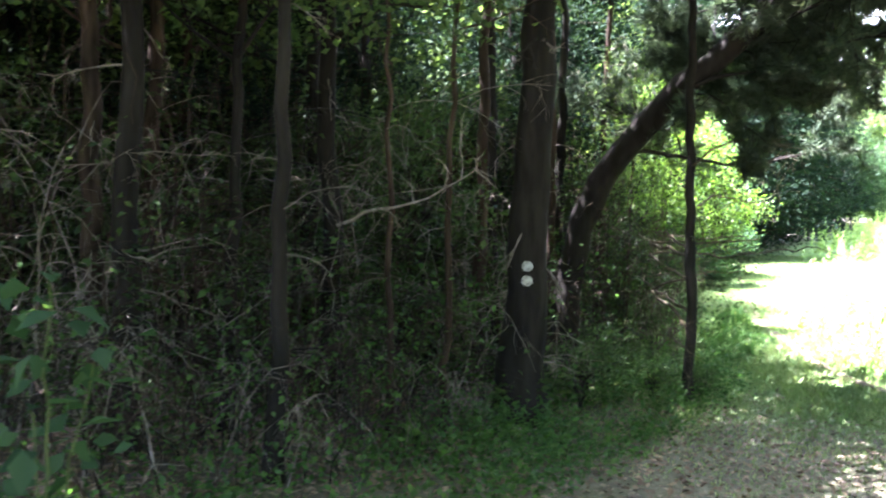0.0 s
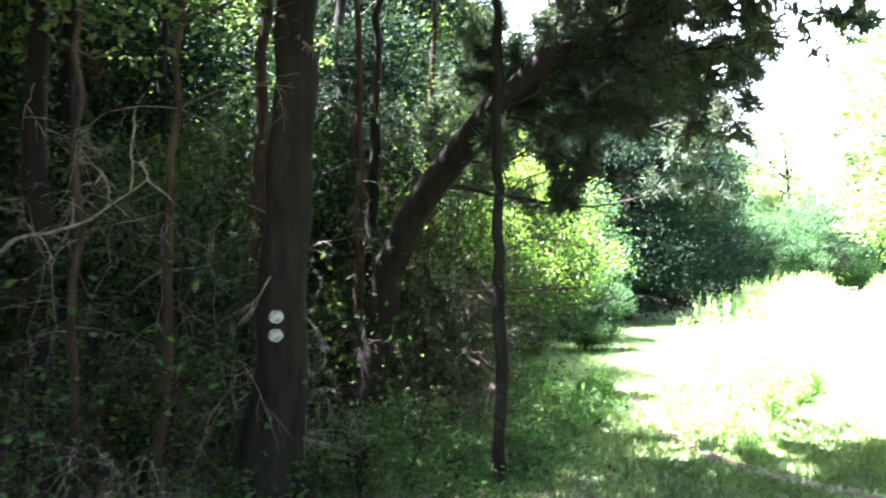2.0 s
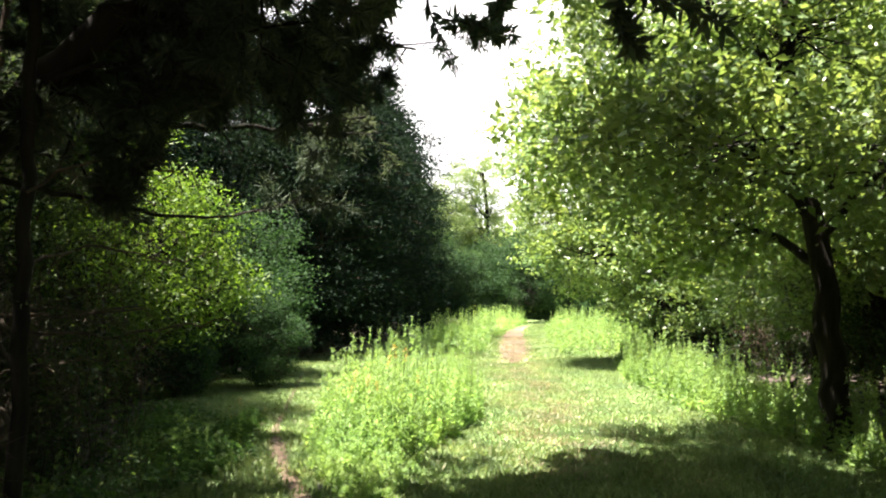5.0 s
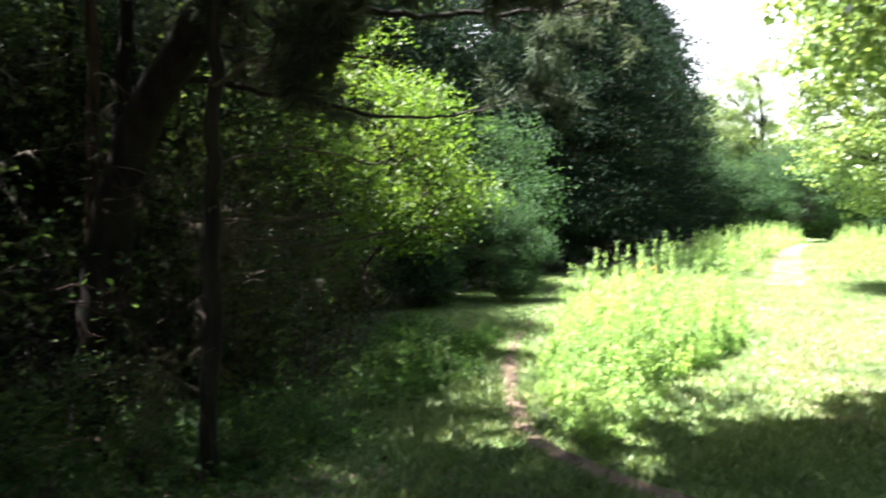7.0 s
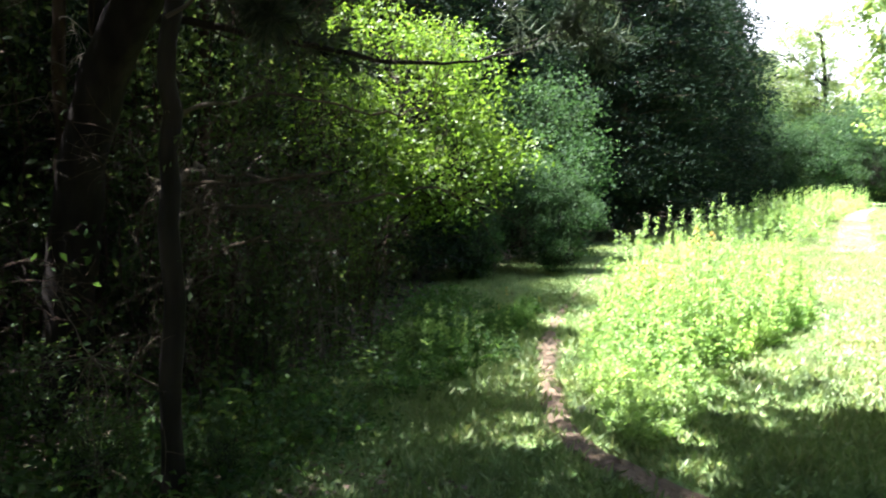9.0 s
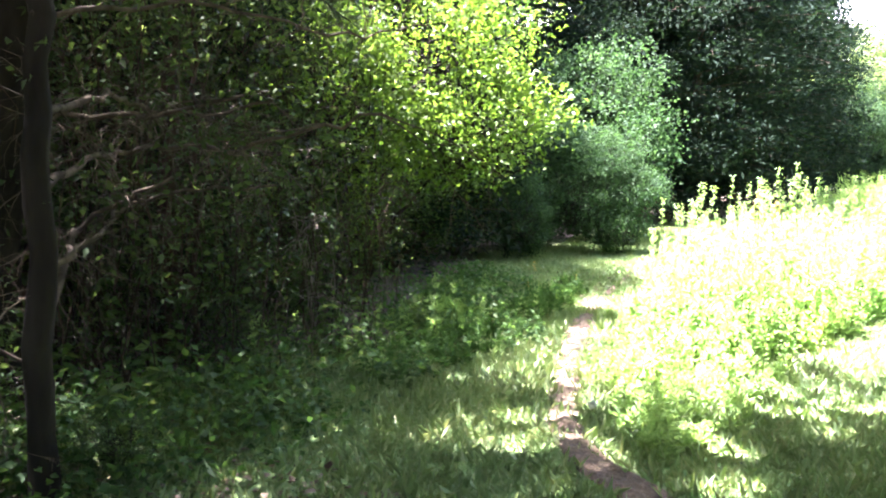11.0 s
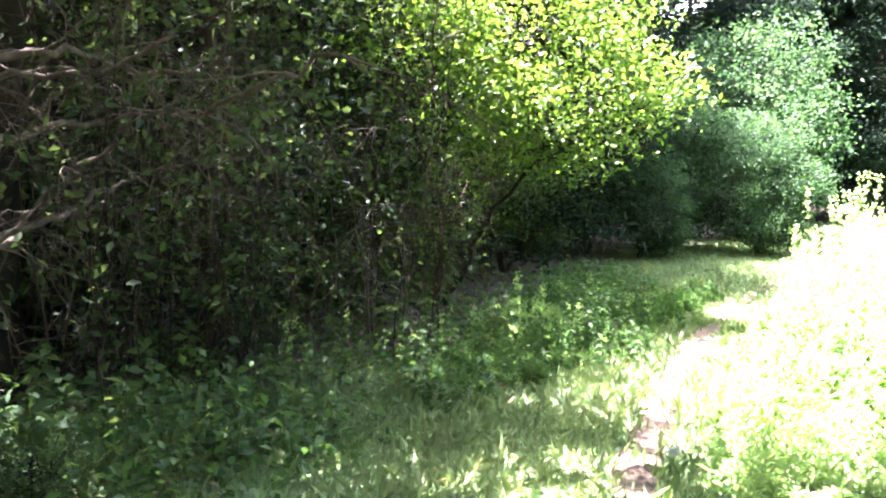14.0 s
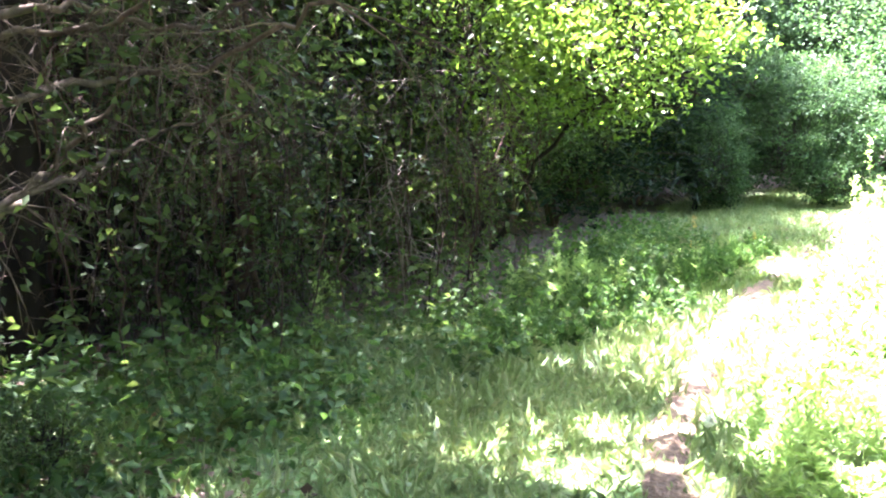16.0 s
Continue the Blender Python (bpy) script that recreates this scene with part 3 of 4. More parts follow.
SPOTS = [  # kind, x, y, turn, scale
    (4, -3.65, 8.8, 20, 1.0), (4, -3.8, 8.2, 140, 0.9), (2, -3.5, 6.55, 10, 1.05), (0, -5.0, 6.3, 40, 1.0), (1, -5.6, 6.4, 200, 0.9), (2, -5.1, 7.4, 90, 1.0),
    (3, -6.1, 13.9, 60, 0.8), (4, -3.8, 13.3, 300, 0.6), (3, -4.5, 12.5, 10, 0.75), (0, -5.1, 8.8, 250, 1.0), (5, -4.5, 10.6, 33, 0.9), (3, -4.9, 11.6, 170, 0.8),
    (3, -6.0, 13.0, 45, 0.85), (0, -6.6, 10.0, 110, 1.0), (1, -6.9, 7.8, 300, 1.05), (2, -6.3, 5.0, 60, 1.0), (3, -7.6, 12.0, 20, 0.9),
    (0, -7.5, 4.2, 200, 1.0), (1, -8.2, 9.4, 150, 1.0), (2, -8.6, 6.6, 70, 1.1), (0, -9.5, 11.0, 350, 1.1), (1, -9.4, 4.6, 20, 1.0), 
    (0, -10.5, 8.2, 75, 1.05), (1, -10.9, 13.2, 130, 1.05), (2, -11.5, 5.8, 10, 1.1), (0, -12.4, 10.2, 215, 1.1), (0, -10.2, 16.8, 95, 1.0), (0, -12.6, 22.4, 65, 1.05), (0, -8.9, 18.4, 20, 1.0), (0, -10.2, 22.6, 200, 1.0), (1, -12.6, 15.8, 5, 1.05),
    (5, -4.3, 13.4, 0, 0.8), (5, -4.35, 12.2, 200, 0.8), (0, -13.8, 7.4, 180, 1.1), (2, -14.5, 12.8, 33, 1.2), (0, -4.3, 3.6, 310, 0.95), (0, -4.8, 1.4, 30, 1.0), (0, -2.7, 1.9, 80, 0.95), (0, -6.6, 3.2, 10, 1.0), (0, -1.0, -1.6, 200, 1.0), (1, -6.0, 1.6, 120, 1.0), (0, -3.4, 0.2, 50, 1.0), (0, -5.2, -2.8, 10, 1.0),
    (1, -9.0, 0.6, 80, 1.1), (0, -12.0, 2.2, 190, 1.1), (0, -15.5, 17.5, 145, 1.1), (0, -11.2, 20.0, 250, 1.1), (1, -15.0, 22.5, 60, 1.15), (0, -12.8, 26.5, 20, 1.15),
    # scales 1.5 and 1.6: tall trees out of view, added to block sky light
    (0, 5.8, 3.2, 75, 1.0), (0, 4.6, 10.4, 15, 1.6), (0, 5.0, 7.2, 130, 1.6), (0, 4.4, 4.4, 250, 1.6), (0, 4.6, 0.9, 330, 1.6), (0, 1.2, -1.4, 60, 1.5), (0, 2.4, -4.6, 160, 1.6), (0, 7.6, 5.6, 290, 1.2), (0, 4.9, -2.0, 140, 1.05), (0, 7.6, 8.8, 230, 1.6), (1, 9.6, 4.0, 15, 1.6), (0, 9.8, 12.6, 130, 1.6), (0, 0.5, -7.0, 130, 1.1), (0, 2.8, -9.5, 200, 1.0),
    (0, -1.8, -5.0, 10, 1.0), (0, 10.5, 20, 10, 1.6), (0, 11.0, 28, 100, 1.6), (0, 9.0, 34, 60, 1.1), (0, 8.0, 42, 200, 1.1), (1, 7.6, 50, 20, 1.15),
]
used = set()
for kind, x, y, turn, s in SPOTS:
    if kind in used:
        put(VARIANTS[kind], x, y, turn, s)
    else:
        used.add(kind)
        place(VARIANTS[kind], x, y, turn)


# ---- shrubs ----
def shrub(name, label, stems, lobes, per, leaf, mat, stem_mat, width=0.55, spread=0.2, group="", up=0.45):
    """A many-stemmed shrub: stems from one root, foliage in lobes (centre, radii, clumps)."""
    t = thing(name, label, "shrub", group)
    for st in stems:
        run = bend(st, 0.2, 0.03)
        part("stem", tubes("stem", [(run, np.linspace(0.035, 0.008, len(run)))], stem_mat, 6, 0.05), t)
    for centre, radii, n in lobes:
        pos, c = clumps(n, per, centre, radii, spread, 0.35)
        pos = pos[pos[:, 2] > 0.05]
        part("foliage", leaves("foliage", pos, leaf, mat, width, up), t, kind="stuff")
        runs = []
        for e in c[:: max(1, len(c) // 60)]:
            b = np.array(centre) + rng.uniform(-0.5, 0.5, 3) * np.array(radii) * (1, 1, 0.5) - (0, 0, 0.55 * radii[2])
            runs.append((bend([b, (b + e) / 2 + rng.normal(size=3) * 0.12, e], 0.2, 0.02), None))
        part("twig_mass", tubes("twig_mass", [(a, np.linspace(0.012, 0.003, len(a))) for a, _ in runs], stem_mat, 4), t, kind="stuff")
    return t


edge_shrub = shrub("edge_shrub", "tall arching shrub with small yellow-green leaves at the woods' edge",
                   [[(0, 0, -0.1), (0.4, 0.3, 1.5), (1.3, 0.7, 2.9)], [(0, 0.1, -0.1), (0.8, -0.6, 1.4), (1.2, -1.5, 2.4)], [(0.1, 0, -0.1), (-0.2, 0.7, 1.8), (0.2, 1.2, 3.6)],
                    [(0.1, 0.1, -0.1), (0.6, 0.5, 1.2), (1.8, 0.7, 2.1)]],
                   [((1.5, 0.6, 2.1), (0.95, 1.0, 0.75), 85), ((0.8, 0.5, 3.1), (1.2, 1.3, 1.0), 90), ((0.7, -0.9, 2.2), (1.0, 1.1, 1.1), 85), ((-0.3, -0.2, 1.2), (0.9, 1.1, 0.7), 50),
                    ((0.7, 0.6, 3.9), (0.9, 1.0, 0.6), 16)], 84, 0.064, M_SHRUB, M_BARK, 0.5, 0.17)
place(edge_shrub, -5.55, 16.4)

vine_shrub = shrub("vine_shrub", "rounded blue-green vine-covered shrub at the woods' edge",
                   [[(0, 0, -0.1), (0.4, 0.2, 1.5), (0.8, 0.2, 2.9)], [(0.2, 0, -0.1), (-0.5, -0.4, 1.4), (-0.9, -0.5, 2.6)]],
                   [((0.9, -0.2, 2.2), (1.1, 1.2, 0.95), 95), ((0.1, 0.1, 3.2), (1.3, 1.3, 1.0), 95), ((-0.9, -0.6, 2.0), (1.1, 1.1, 1.5), 90), ((0.3, -0.6, 0.9), (1.1, 1.0, 0.8), 70)],
                   64, 0.085, M_VINE, M_BARK, 0.6, 0.18)
place(vine_shrub, -8.5, 27.6)
vine_shrub.scale = (1.15, 1.15, 1.15)
for x, y, turn, s in ((-6.75, 25.2, 40, 0.62), (-8.0, 24.4, 200, 0.75), (-7.4, 22.6, 120, 0.5)):
    put(vine_shrub, x, y, turn, s)
put(edge_shrub, -10.0, 21.4, 30, 1.1)
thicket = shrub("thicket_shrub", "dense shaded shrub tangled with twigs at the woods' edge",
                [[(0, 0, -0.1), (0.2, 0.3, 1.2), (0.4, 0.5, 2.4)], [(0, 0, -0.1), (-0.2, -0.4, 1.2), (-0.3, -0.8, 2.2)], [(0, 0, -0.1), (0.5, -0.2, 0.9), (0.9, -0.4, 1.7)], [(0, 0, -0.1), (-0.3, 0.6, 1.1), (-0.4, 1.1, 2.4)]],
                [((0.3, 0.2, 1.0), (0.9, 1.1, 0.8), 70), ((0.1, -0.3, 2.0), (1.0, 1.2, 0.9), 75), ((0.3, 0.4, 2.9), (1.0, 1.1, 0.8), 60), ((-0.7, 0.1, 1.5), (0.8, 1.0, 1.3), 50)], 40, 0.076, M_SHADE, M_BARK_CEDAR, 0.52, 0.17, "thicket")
place(thicket, -6.4, 14.4)
for x, y, turn, s in ((-6.9, 12.6, 310, 1.1), (-7.2, 16.2, 20, 1.2), (-6.6, 17.8, 140, 0.8), (-7.2, 19.2, 60, 1.0), (-8.6, 22.6, 250, 1.1), (-7.4, 10.4, 10, 1.0), (-5.6, 15.0, 10, 1.0)):
    put(thicket, x, y, turn, s)
for x, y, turn, s in ((7.4, 14.0, 0, 1.1), (8.0, 17.2, 60, 1.2), (7.4, 20.5, 130, 1.1), (7.0, 24.0, 200, 1.2), (5.8, 28.0, 20, 1.2), (5.4, 32.5, 300, 1.3), (4.8, 37.0, 80, 1.3), (5.0, 42.0, 170, 1.4), (4.6, 48.0, 10, 1.5),
                      (7.8, 15.5, 40, 1.3), (8.2, 20.0, 100, 1.3), (8.0, 26.0, 160, 1.4), (7.6, 10.4, 220, 1.1), (8.4, 33.0, 280, 1.5)):
    put(thicket, x, y, turn, s)
for x, y, turn, s in ((-8.0, 62, 0, 1.3), (-4.8, 66, 70, 1.5), (-1.5, 70, 140, 1.6), (1.8, 66, 210, 1.5), (4.6, 60, 280, 1.6), (-11.5, 64, 30, 1.7), (0.0, 76, 100, 1.8), (-6.5, 72, 190, 1.8)):
    put(vine_shrub, x, y, turn, s)

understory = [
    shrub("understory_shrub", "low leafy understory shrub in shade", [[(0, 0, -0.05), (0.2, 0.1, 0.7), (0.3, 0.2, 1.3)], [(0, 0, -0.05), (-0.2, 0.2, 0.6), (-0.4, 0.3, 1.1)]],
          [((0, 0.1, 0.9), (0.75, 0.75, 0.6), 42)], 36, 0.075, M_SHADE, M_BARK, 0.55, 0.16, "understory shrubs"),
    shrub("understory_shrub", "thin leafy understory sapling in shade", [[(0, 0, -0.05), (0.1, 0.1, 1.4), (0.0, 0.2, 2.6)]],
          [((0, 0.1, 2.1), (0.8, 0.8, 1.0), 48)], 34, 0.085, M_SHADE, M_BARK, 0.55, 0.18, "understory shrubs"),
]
place(understory[0], -4.4, 9.2)
place(understory[1], -4.9, 9.9)
for k in range(130):
    x, y = rng.uniform(-14, -4.6), rng.uniform(2.5, 24)
    if y > 14 and x > -6.2:
        x -= 3.0
    if y < 11 and x > -7.0:
        x -= 4.0
    if y > 16 and x > -9.5:
        x -= 4.0
    put(understory[k % 2], x, y, rng.uniform(0, 360), rng.uniform(0.8, 1.35) if x > -7.5 else rng.uniform(1.2, 2.3))
for x, y, s in ((-3.0, 10.4, 0.55), (-3.1, 11.3, 0.55), (-2.5, 11.15, 0.32), (-2.2, 11.75, 0.26)):
    put(understory[0], x, y, rng.uniform(0, 360), s)


# ---- brambles: bare canes, dead twigs and few leaves under the trees ----
def bramble(label, h, n_cane, n_strand, n_leaf, mat):
    t = thing("bramble", label, "bramble", "brambles")
    tips = []
    for _ in range(n_cane):
        a, r = rng.uniform(0, 2 * np.pi), rng.uniform(0.1, 0.9)
        foot = np.array((rng.normal() * 0.3, rng.normal() * 0.3, -0.05))
        top = foot + (math.cos(a) * r, math.sin(a) * r, h * rng.uniform(0.5, 1.0))
        run = bend([foot, foot * 0.5 + top * 0.5 + (0, 0, 0.2 * h), top, top + (math.cos(a) * 0.3, math.sin(a) * 0.3, -0.3)], 0.2, 0.03)
        runs = [(run, np.linspace(0.009, 0.003, len(run)))]
        for _ in range(8):
            q = run[rng.integers(2, len(run))]
            w = rng.normal(size=3) * (1, 1, 0.6)
            more = twig_runs(q, w / np.linalg.norm(w), rng.uniform(0.3, 0.8), 0.0045, 2, 0.3)
            runs += more
            tips += [m[0][-1] for m in more]
        part("cane", tubes("cane", runs, (M_DEAD, M_BARK, M_BARK_CEDAR)[rng.choice(3, p=(0.24, 0.33, 0.43))], 3), t)
    for _ in range(n_strand):
        x, y = rng.uniform(-0.9, 0.9, 2)
        run = bend([(x, y, 0), (x + rng.normal() * 0.15, y + rng.normal() * 0.15, h * 0.5), (x + rng.normal() * 0.2, y + rng.normal() * 0.2, h * 1.1)], 0.2, 0.03)
        part("strand", tubes("strand", [(run, np.linspace(0.006, 0.004, len(run)))], M_BARK_CEDAR, 3), t)
    tips = np.array(tips)
    pos = tips[rng.integers(0, len(tips), n_leaf)] + rng.normal(size=(n_leaf, 3)) * 0.09
    part("leaves", leaves("leaves", pos[pos[:, 2] > 0.05], 0.07, mat, 0.55, 0.55), t, kind="stuff")
    return t


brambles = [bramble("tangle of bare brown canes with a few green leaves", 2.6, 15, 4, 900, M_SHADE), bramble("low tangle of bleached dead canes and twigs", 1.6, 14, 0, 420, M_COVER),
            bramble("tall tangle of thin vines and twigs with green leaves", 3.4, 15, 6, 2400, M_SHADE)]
for k, (x, y) in enumerate(((-4.3, 13.2), (-4.0, 8.0), (-4.6, 14.3))):
    place(brambles[k], x, y)
for kind, x, y, turn, s in ((2, -3.9, 12.6, 40, 0.95), (0, -4.9, 11.7, 80, 1.1), (2, -5.6, 12.7, 310, 1.1), (0, -5.7, 10.3, 10, 1.2), (2, -4.9, 15.4, 120, 0.9), (1, -4.6, 7.3, 70, 1.2), (1, -3.9, 9.5, 200, 1.0),
                            (0, -5.2, 8.6, 260, 1.2), (0, -5.0, 6.4, 30, 1.1), (1, -3.6, 6.6, 150, 0.8), (0, -6.2, 7.6, 330, 1.3), (2, -6.6, 9.2, 75, 1.2), (1, -4.1, 11.0, 10, 1.0), (0, -6.0, 5.6, 190, 1.2),
                            (1, -3.9, 5.4, 300, 0.9), (0, -4.4, 9.9, 100, 0.9), (2, -7.6, 7.2, 15, 1.3), (2, -7.2, 5.0, 115, 1.2), (1, -3.3, 7.6, 240, 0.7), (2, -3.6, 13.4, 215, 0.75), (0, -3.9, 14.7, 33, 0.8)):
    put(brambles[kind], x, y, turn, s)


# ---- conifers beyond the shrubs ----
def cedar(name, label, h, r, n, group=""):
    t = thing(name, label, "tree", group)
    run = bend([(0, 0, -0.1), (0.1, 0, h * 0.5), (0, 0.1, h)], 0.4, 0.02)
    part("trunk", tubes("trunk", [(run, np.linspace(0.16, 0.02, len(run)))], M_BARK_CEDAR, 8, 0.05), t)
    pos, aim, runs = [], [], []
    for k in range(n):
        z = h * rng.uniform(0.05, 0.98)
        f = min(1.0, (1 - z / h) * 2.8 + 0.08) * (0.75 + 0.25 * min(1, z / h * 6))
        a = rng.uniform(0, 2 * np.pi)
        ln = r * f * rng.uniform(0.75, 1.2)
        w = np.array((math.cos(a), math.sin(a), rng.uniform(0.0, 0.45)))
        b = np.array((0, 0, z))
        pts = np.stack([b + w * ln * s + np.array((0, 0, -0.25 * ln * s * s)) for s in np.linspace(0, 1, 5)])
        runs.append((pts, np.linspace(0.02, 0.004, 5)))
        m = int(80 + 90 * f)
        s = rng.uniform(0.35, 1.05, (m, 1))
        pos.append(b + w * ln * s + np.array((0, 0, -0.25 * ln)) * s * s + rng.normal(size=(m, 3)) * (0.1 + 0.16 * s) * (1, 1, 0.6))
        aim.append(np.repeat(w[None], m, 0) * 0.7 + rng.normal(size=(m, 3)) * 0.5)
    part("limb_mass", tubes("limb_mass", runs, M_BARK_CEDAR, 4), t, kind="stuff")
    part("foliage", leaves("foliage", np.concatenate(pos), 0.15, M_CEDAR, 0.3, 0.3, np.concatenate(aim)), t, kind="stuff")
    return t


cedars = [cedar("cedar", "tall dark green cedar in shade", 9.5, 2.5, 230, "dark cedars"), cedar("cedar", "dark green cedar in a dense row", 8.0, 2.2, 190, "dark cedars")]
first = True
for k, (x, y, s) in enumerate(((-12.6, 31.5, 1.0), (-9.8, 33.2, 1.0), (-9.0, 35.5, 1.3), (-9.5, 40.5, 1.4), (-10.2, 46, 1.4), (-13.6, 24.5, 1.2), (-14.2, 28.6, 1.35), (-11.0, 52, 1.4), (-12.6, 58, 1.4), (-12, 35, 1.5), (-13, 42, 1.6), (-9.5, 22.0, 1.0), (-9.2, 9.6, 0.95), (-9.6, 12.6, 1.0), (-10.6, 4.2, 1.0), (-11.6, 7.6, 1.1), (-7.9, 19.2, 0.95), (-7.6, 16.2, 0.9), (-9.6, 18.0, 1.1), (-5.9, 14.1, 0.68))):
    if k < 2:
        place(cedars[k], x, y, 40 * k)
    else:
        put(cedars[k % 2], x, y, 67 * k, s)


# ---- oaks over the east side ----
def oak(name, label, trunk_pts, r, lobes, n_limb, per=60, leaf=0.145, group=""):
    t = thing(name, label, "tree", group)
    run = bend(trunk_pts, 0.3, 0.03)
    part("trunk", tubes("trunk", [(run, np.linspace(r, r * 0.35, len(run)))], M_BARK, 10, 0.05), t)
    for centre, radii, n in lobes:
        pos, c = clumps(int(n * 0.8), per, centre, radii, 0.24, 0.55, 0.55)
        k = np.argmin(np.abs(run[:, 2] - centre[2] * 0.8))
        limb = bend([run[k], (run[k] + np.array(centre)) / 2 + (0, 0, 0.3), centre], 0.25, 0.04)
        li = part("limb", tubes("limb", [(limb, np.linspace(r * 0.4, 0.02, len(limb)))], M_BARK, 6), t)
        part("branch_mass", tubes("branch_mass", [(lambda q: (q, np.linspace(0.016, 0.004, len(q))))(bend([limb[rng.integers(len(limb) // 2, len(limb))], e], 0.25, 0.03)) for e in c[::2]], M_BARK, 4), li, kind="stuff")
        part("foliage", leaves("foliage", pos, leaf, M_OAK, 0.55, 0.5), t, kind="stuff")
    return t


oak_a = oak("oak", "spreading oak with sunlit leaves over the clearing", [(0, 0, -0.2), (-0.1, 0, 2.2), (-0.5, 0.2, 4.6), (-0.6, 0.2, 8)], 0.2,
            [((-1.9, -1.8, 3.9), (1.6, 1.5, 1.0), 70), ((-2.9, 0.3, 4.6), (1.7, 1.7, 1.2), 80), ((-1.6, 1.6, 3.2), (1.5, 1.5, 1.0), 65), ((-0.6, -0.6, 5.8), (2.0, 2.0, 1.4), 90),
             ((-2.0, -0.6, 6.4), (2.0, 2.0, 1.2), 85), ((0.6, -2.2, 3.6), (1.6, 1.5, 1.2), 65), ((1.2, 0.8, 4.4), (1.7, 1.7, 1.5), 65), ((0.4, 0.2, 8.0), (2.0, 2.0, 1.3), 70)], 8)
place(oak_a, 4.7, 18.6)
oak_b = oak("oak", "spreading oak with pale sunlit leaves", [(0, 0, -0.2), (0.1, 0, 2.2), (0.2, 0.2, 4.6), (0.0, 0.2, 8), (-0.5, 0.1, 11)], 0.24,
            [((-2.2, -1.0, 3.4), (1.8, 1.7, 1.3), 80), ((-3.0, 0.6, 4.8), (1.9, 1.9, 1.4), 90), ((-1.0, 0.6, 2.6), (1.6, 1.6, 1.1), 70), ((-1.2, -0.6, 6.4), (2.2, 2.2, 1.5), 95),
             ((-2.0, 1.6, 7.4), (2.0, 2.0, 1.3), 80), ((0.8, -1.6, 4.2), (1.8, 1.8, 1.6), 80), ((0.6, 0.6, 8.6), (2.2, 2.2, 1.3), 80), ((-3.0, -0.4, 6.4), (1.7, 1.8, 1.4), 75), ((-2.4, 0.2, 9.4), (2.2, 2.2, 1.6), 95), ((-0.8, 0.0, 11.0), (2.3, 2.3, 1.5), 85), ((-3.3, 0.4, 8.0), (1.6, 1.7, 1.3), 70), ((0.4, -1.4, 2.0), (1.6, 1.5, 1.0), 60)], 8)
place(oak_b, 3.0, 33.0)
put(oak_a, 7.0, 22.5, 100, 1.05)
put(oak_b, 6.0, 25.5, 60, 0.95)
put(oak_b, 5.6, 40.0, 20, 1.05)
put(oak_b, 3.8, 46.0, 300, 1.1)
put(oak_a, 7.0, 12.6, 160, 0.9)
for k, (x, y, s) in enumerate(((-9.0, 76, 1.15), (-4.5, 84, 1.2), (1.0, 80, 1.1), (-14, 70, 1.2), (6, 70, 1.2), (3.5, 60, 1.1), (-1.0, 92, 1.3), (-18, 84, 1.3), (10, 88, 1.3))):
    put((oak_b, oak_a)[k % 2], x, y, 40 + 77 * k, s)

# the wooded distance on all sides
def band(x0, x1, y0, y1, z1, n):
    q = rng.uniform(size=(n, 3))
    x, y = x0 + q[:, 0] * (x1 - x0), y0 + q[:, 1] * (y1 - y0)
    z = q[:, 2] * z1 * (0.75 + 0.25 * np.sin(x * 0.7 + 1.3) * np.sin(y * 0.6))
    return np.stack([x, y, z + height(x, y)], 1)


woods = np.concatenate([band(-30, -16, -14, 66, 11, 26000), band(-16, 12, -22, -12, 11, 9000), band(12, 24, -14, 66, 11, 26000)])
hill = new("far_hill_woods", leaves("far_hill_woods", band(-40, 36, 96, 112, 13, 26000), 1.1, M_LEAF, 0.7, 0.3))
tagged(hill, "distant wooded rise at the end of the clearing", "woods", kind="stuff")
far_woods = new("far_woods", leaves("far_woods", woods, 0.55, M_LEAF, 0.7, 0.3))
tagged(far_woods, "dense green woods closing in the clearing", "woods", kind="stuff")


# ---- weeds ----
def weed(name, label, h, n, flower=0, group="", leaf=0.11):
    t = thing(name, label, "weed", group)
    run = bend([(0, 0, -0.03), (0.02, 0.02, h * 0.5), (0.08, 0.0, h)], 0.12, 0.008)
    part("stem", tubes("stem", [(run, np.linspace(0.006, 0.002, len(run)))], M_STEM, 4), t)
    s = rng.uniform(0.08, 1.0, n)
    k = (s * (len(run) - 1)).astype(int)
    a = rng.uniform(0, 2 * np.pi, n)
    aim = np.stack([np.cos(a), np.sin(a), 0.45 + 0.9 * s], 1)
    part("leaves", leaves("leaves", run[k] + rng.normal(size=(n, 3)) * 0.006, leaf * (1.1 - 0.75 * s), M_WEED, 0.26, 0.5, aim), t, kind="stuff")
    m = 26
    a = rng.uniform(0, 2 * np.pi, m)
    z = rng.uniform(0.86, 1.03, m) * h
    q = np.stack([0.07 + 0.02 * np.cos(a), 0.02 * np.sin(a), z], 1)
    part("tip", leaves("tip", q, 0.035, M_YELLOW if flower else M_WEED, 0.5, 0.2), t, kind="stuff")
    return t


weeds = [weed("goldenrod", "tall green goldenrod not yet in flower", 1.35, 84, 0, "weeds"), weed("goldenrod", "leafy green goldenrod with bare tip", 1.1, 78, 0, "weeds", 0.12),
         weed("goldenrod", "slim green weed stalk", 1.5, 84, 0, "weeds", 0.10), weed("goldenrod", "goldenrod with small yellow flowers", 1.15, 44, 1, "weeds"),
         weed("goldenrod", "short bushy green weed", 0.7, 80, 0, "weeds", 0.13)]


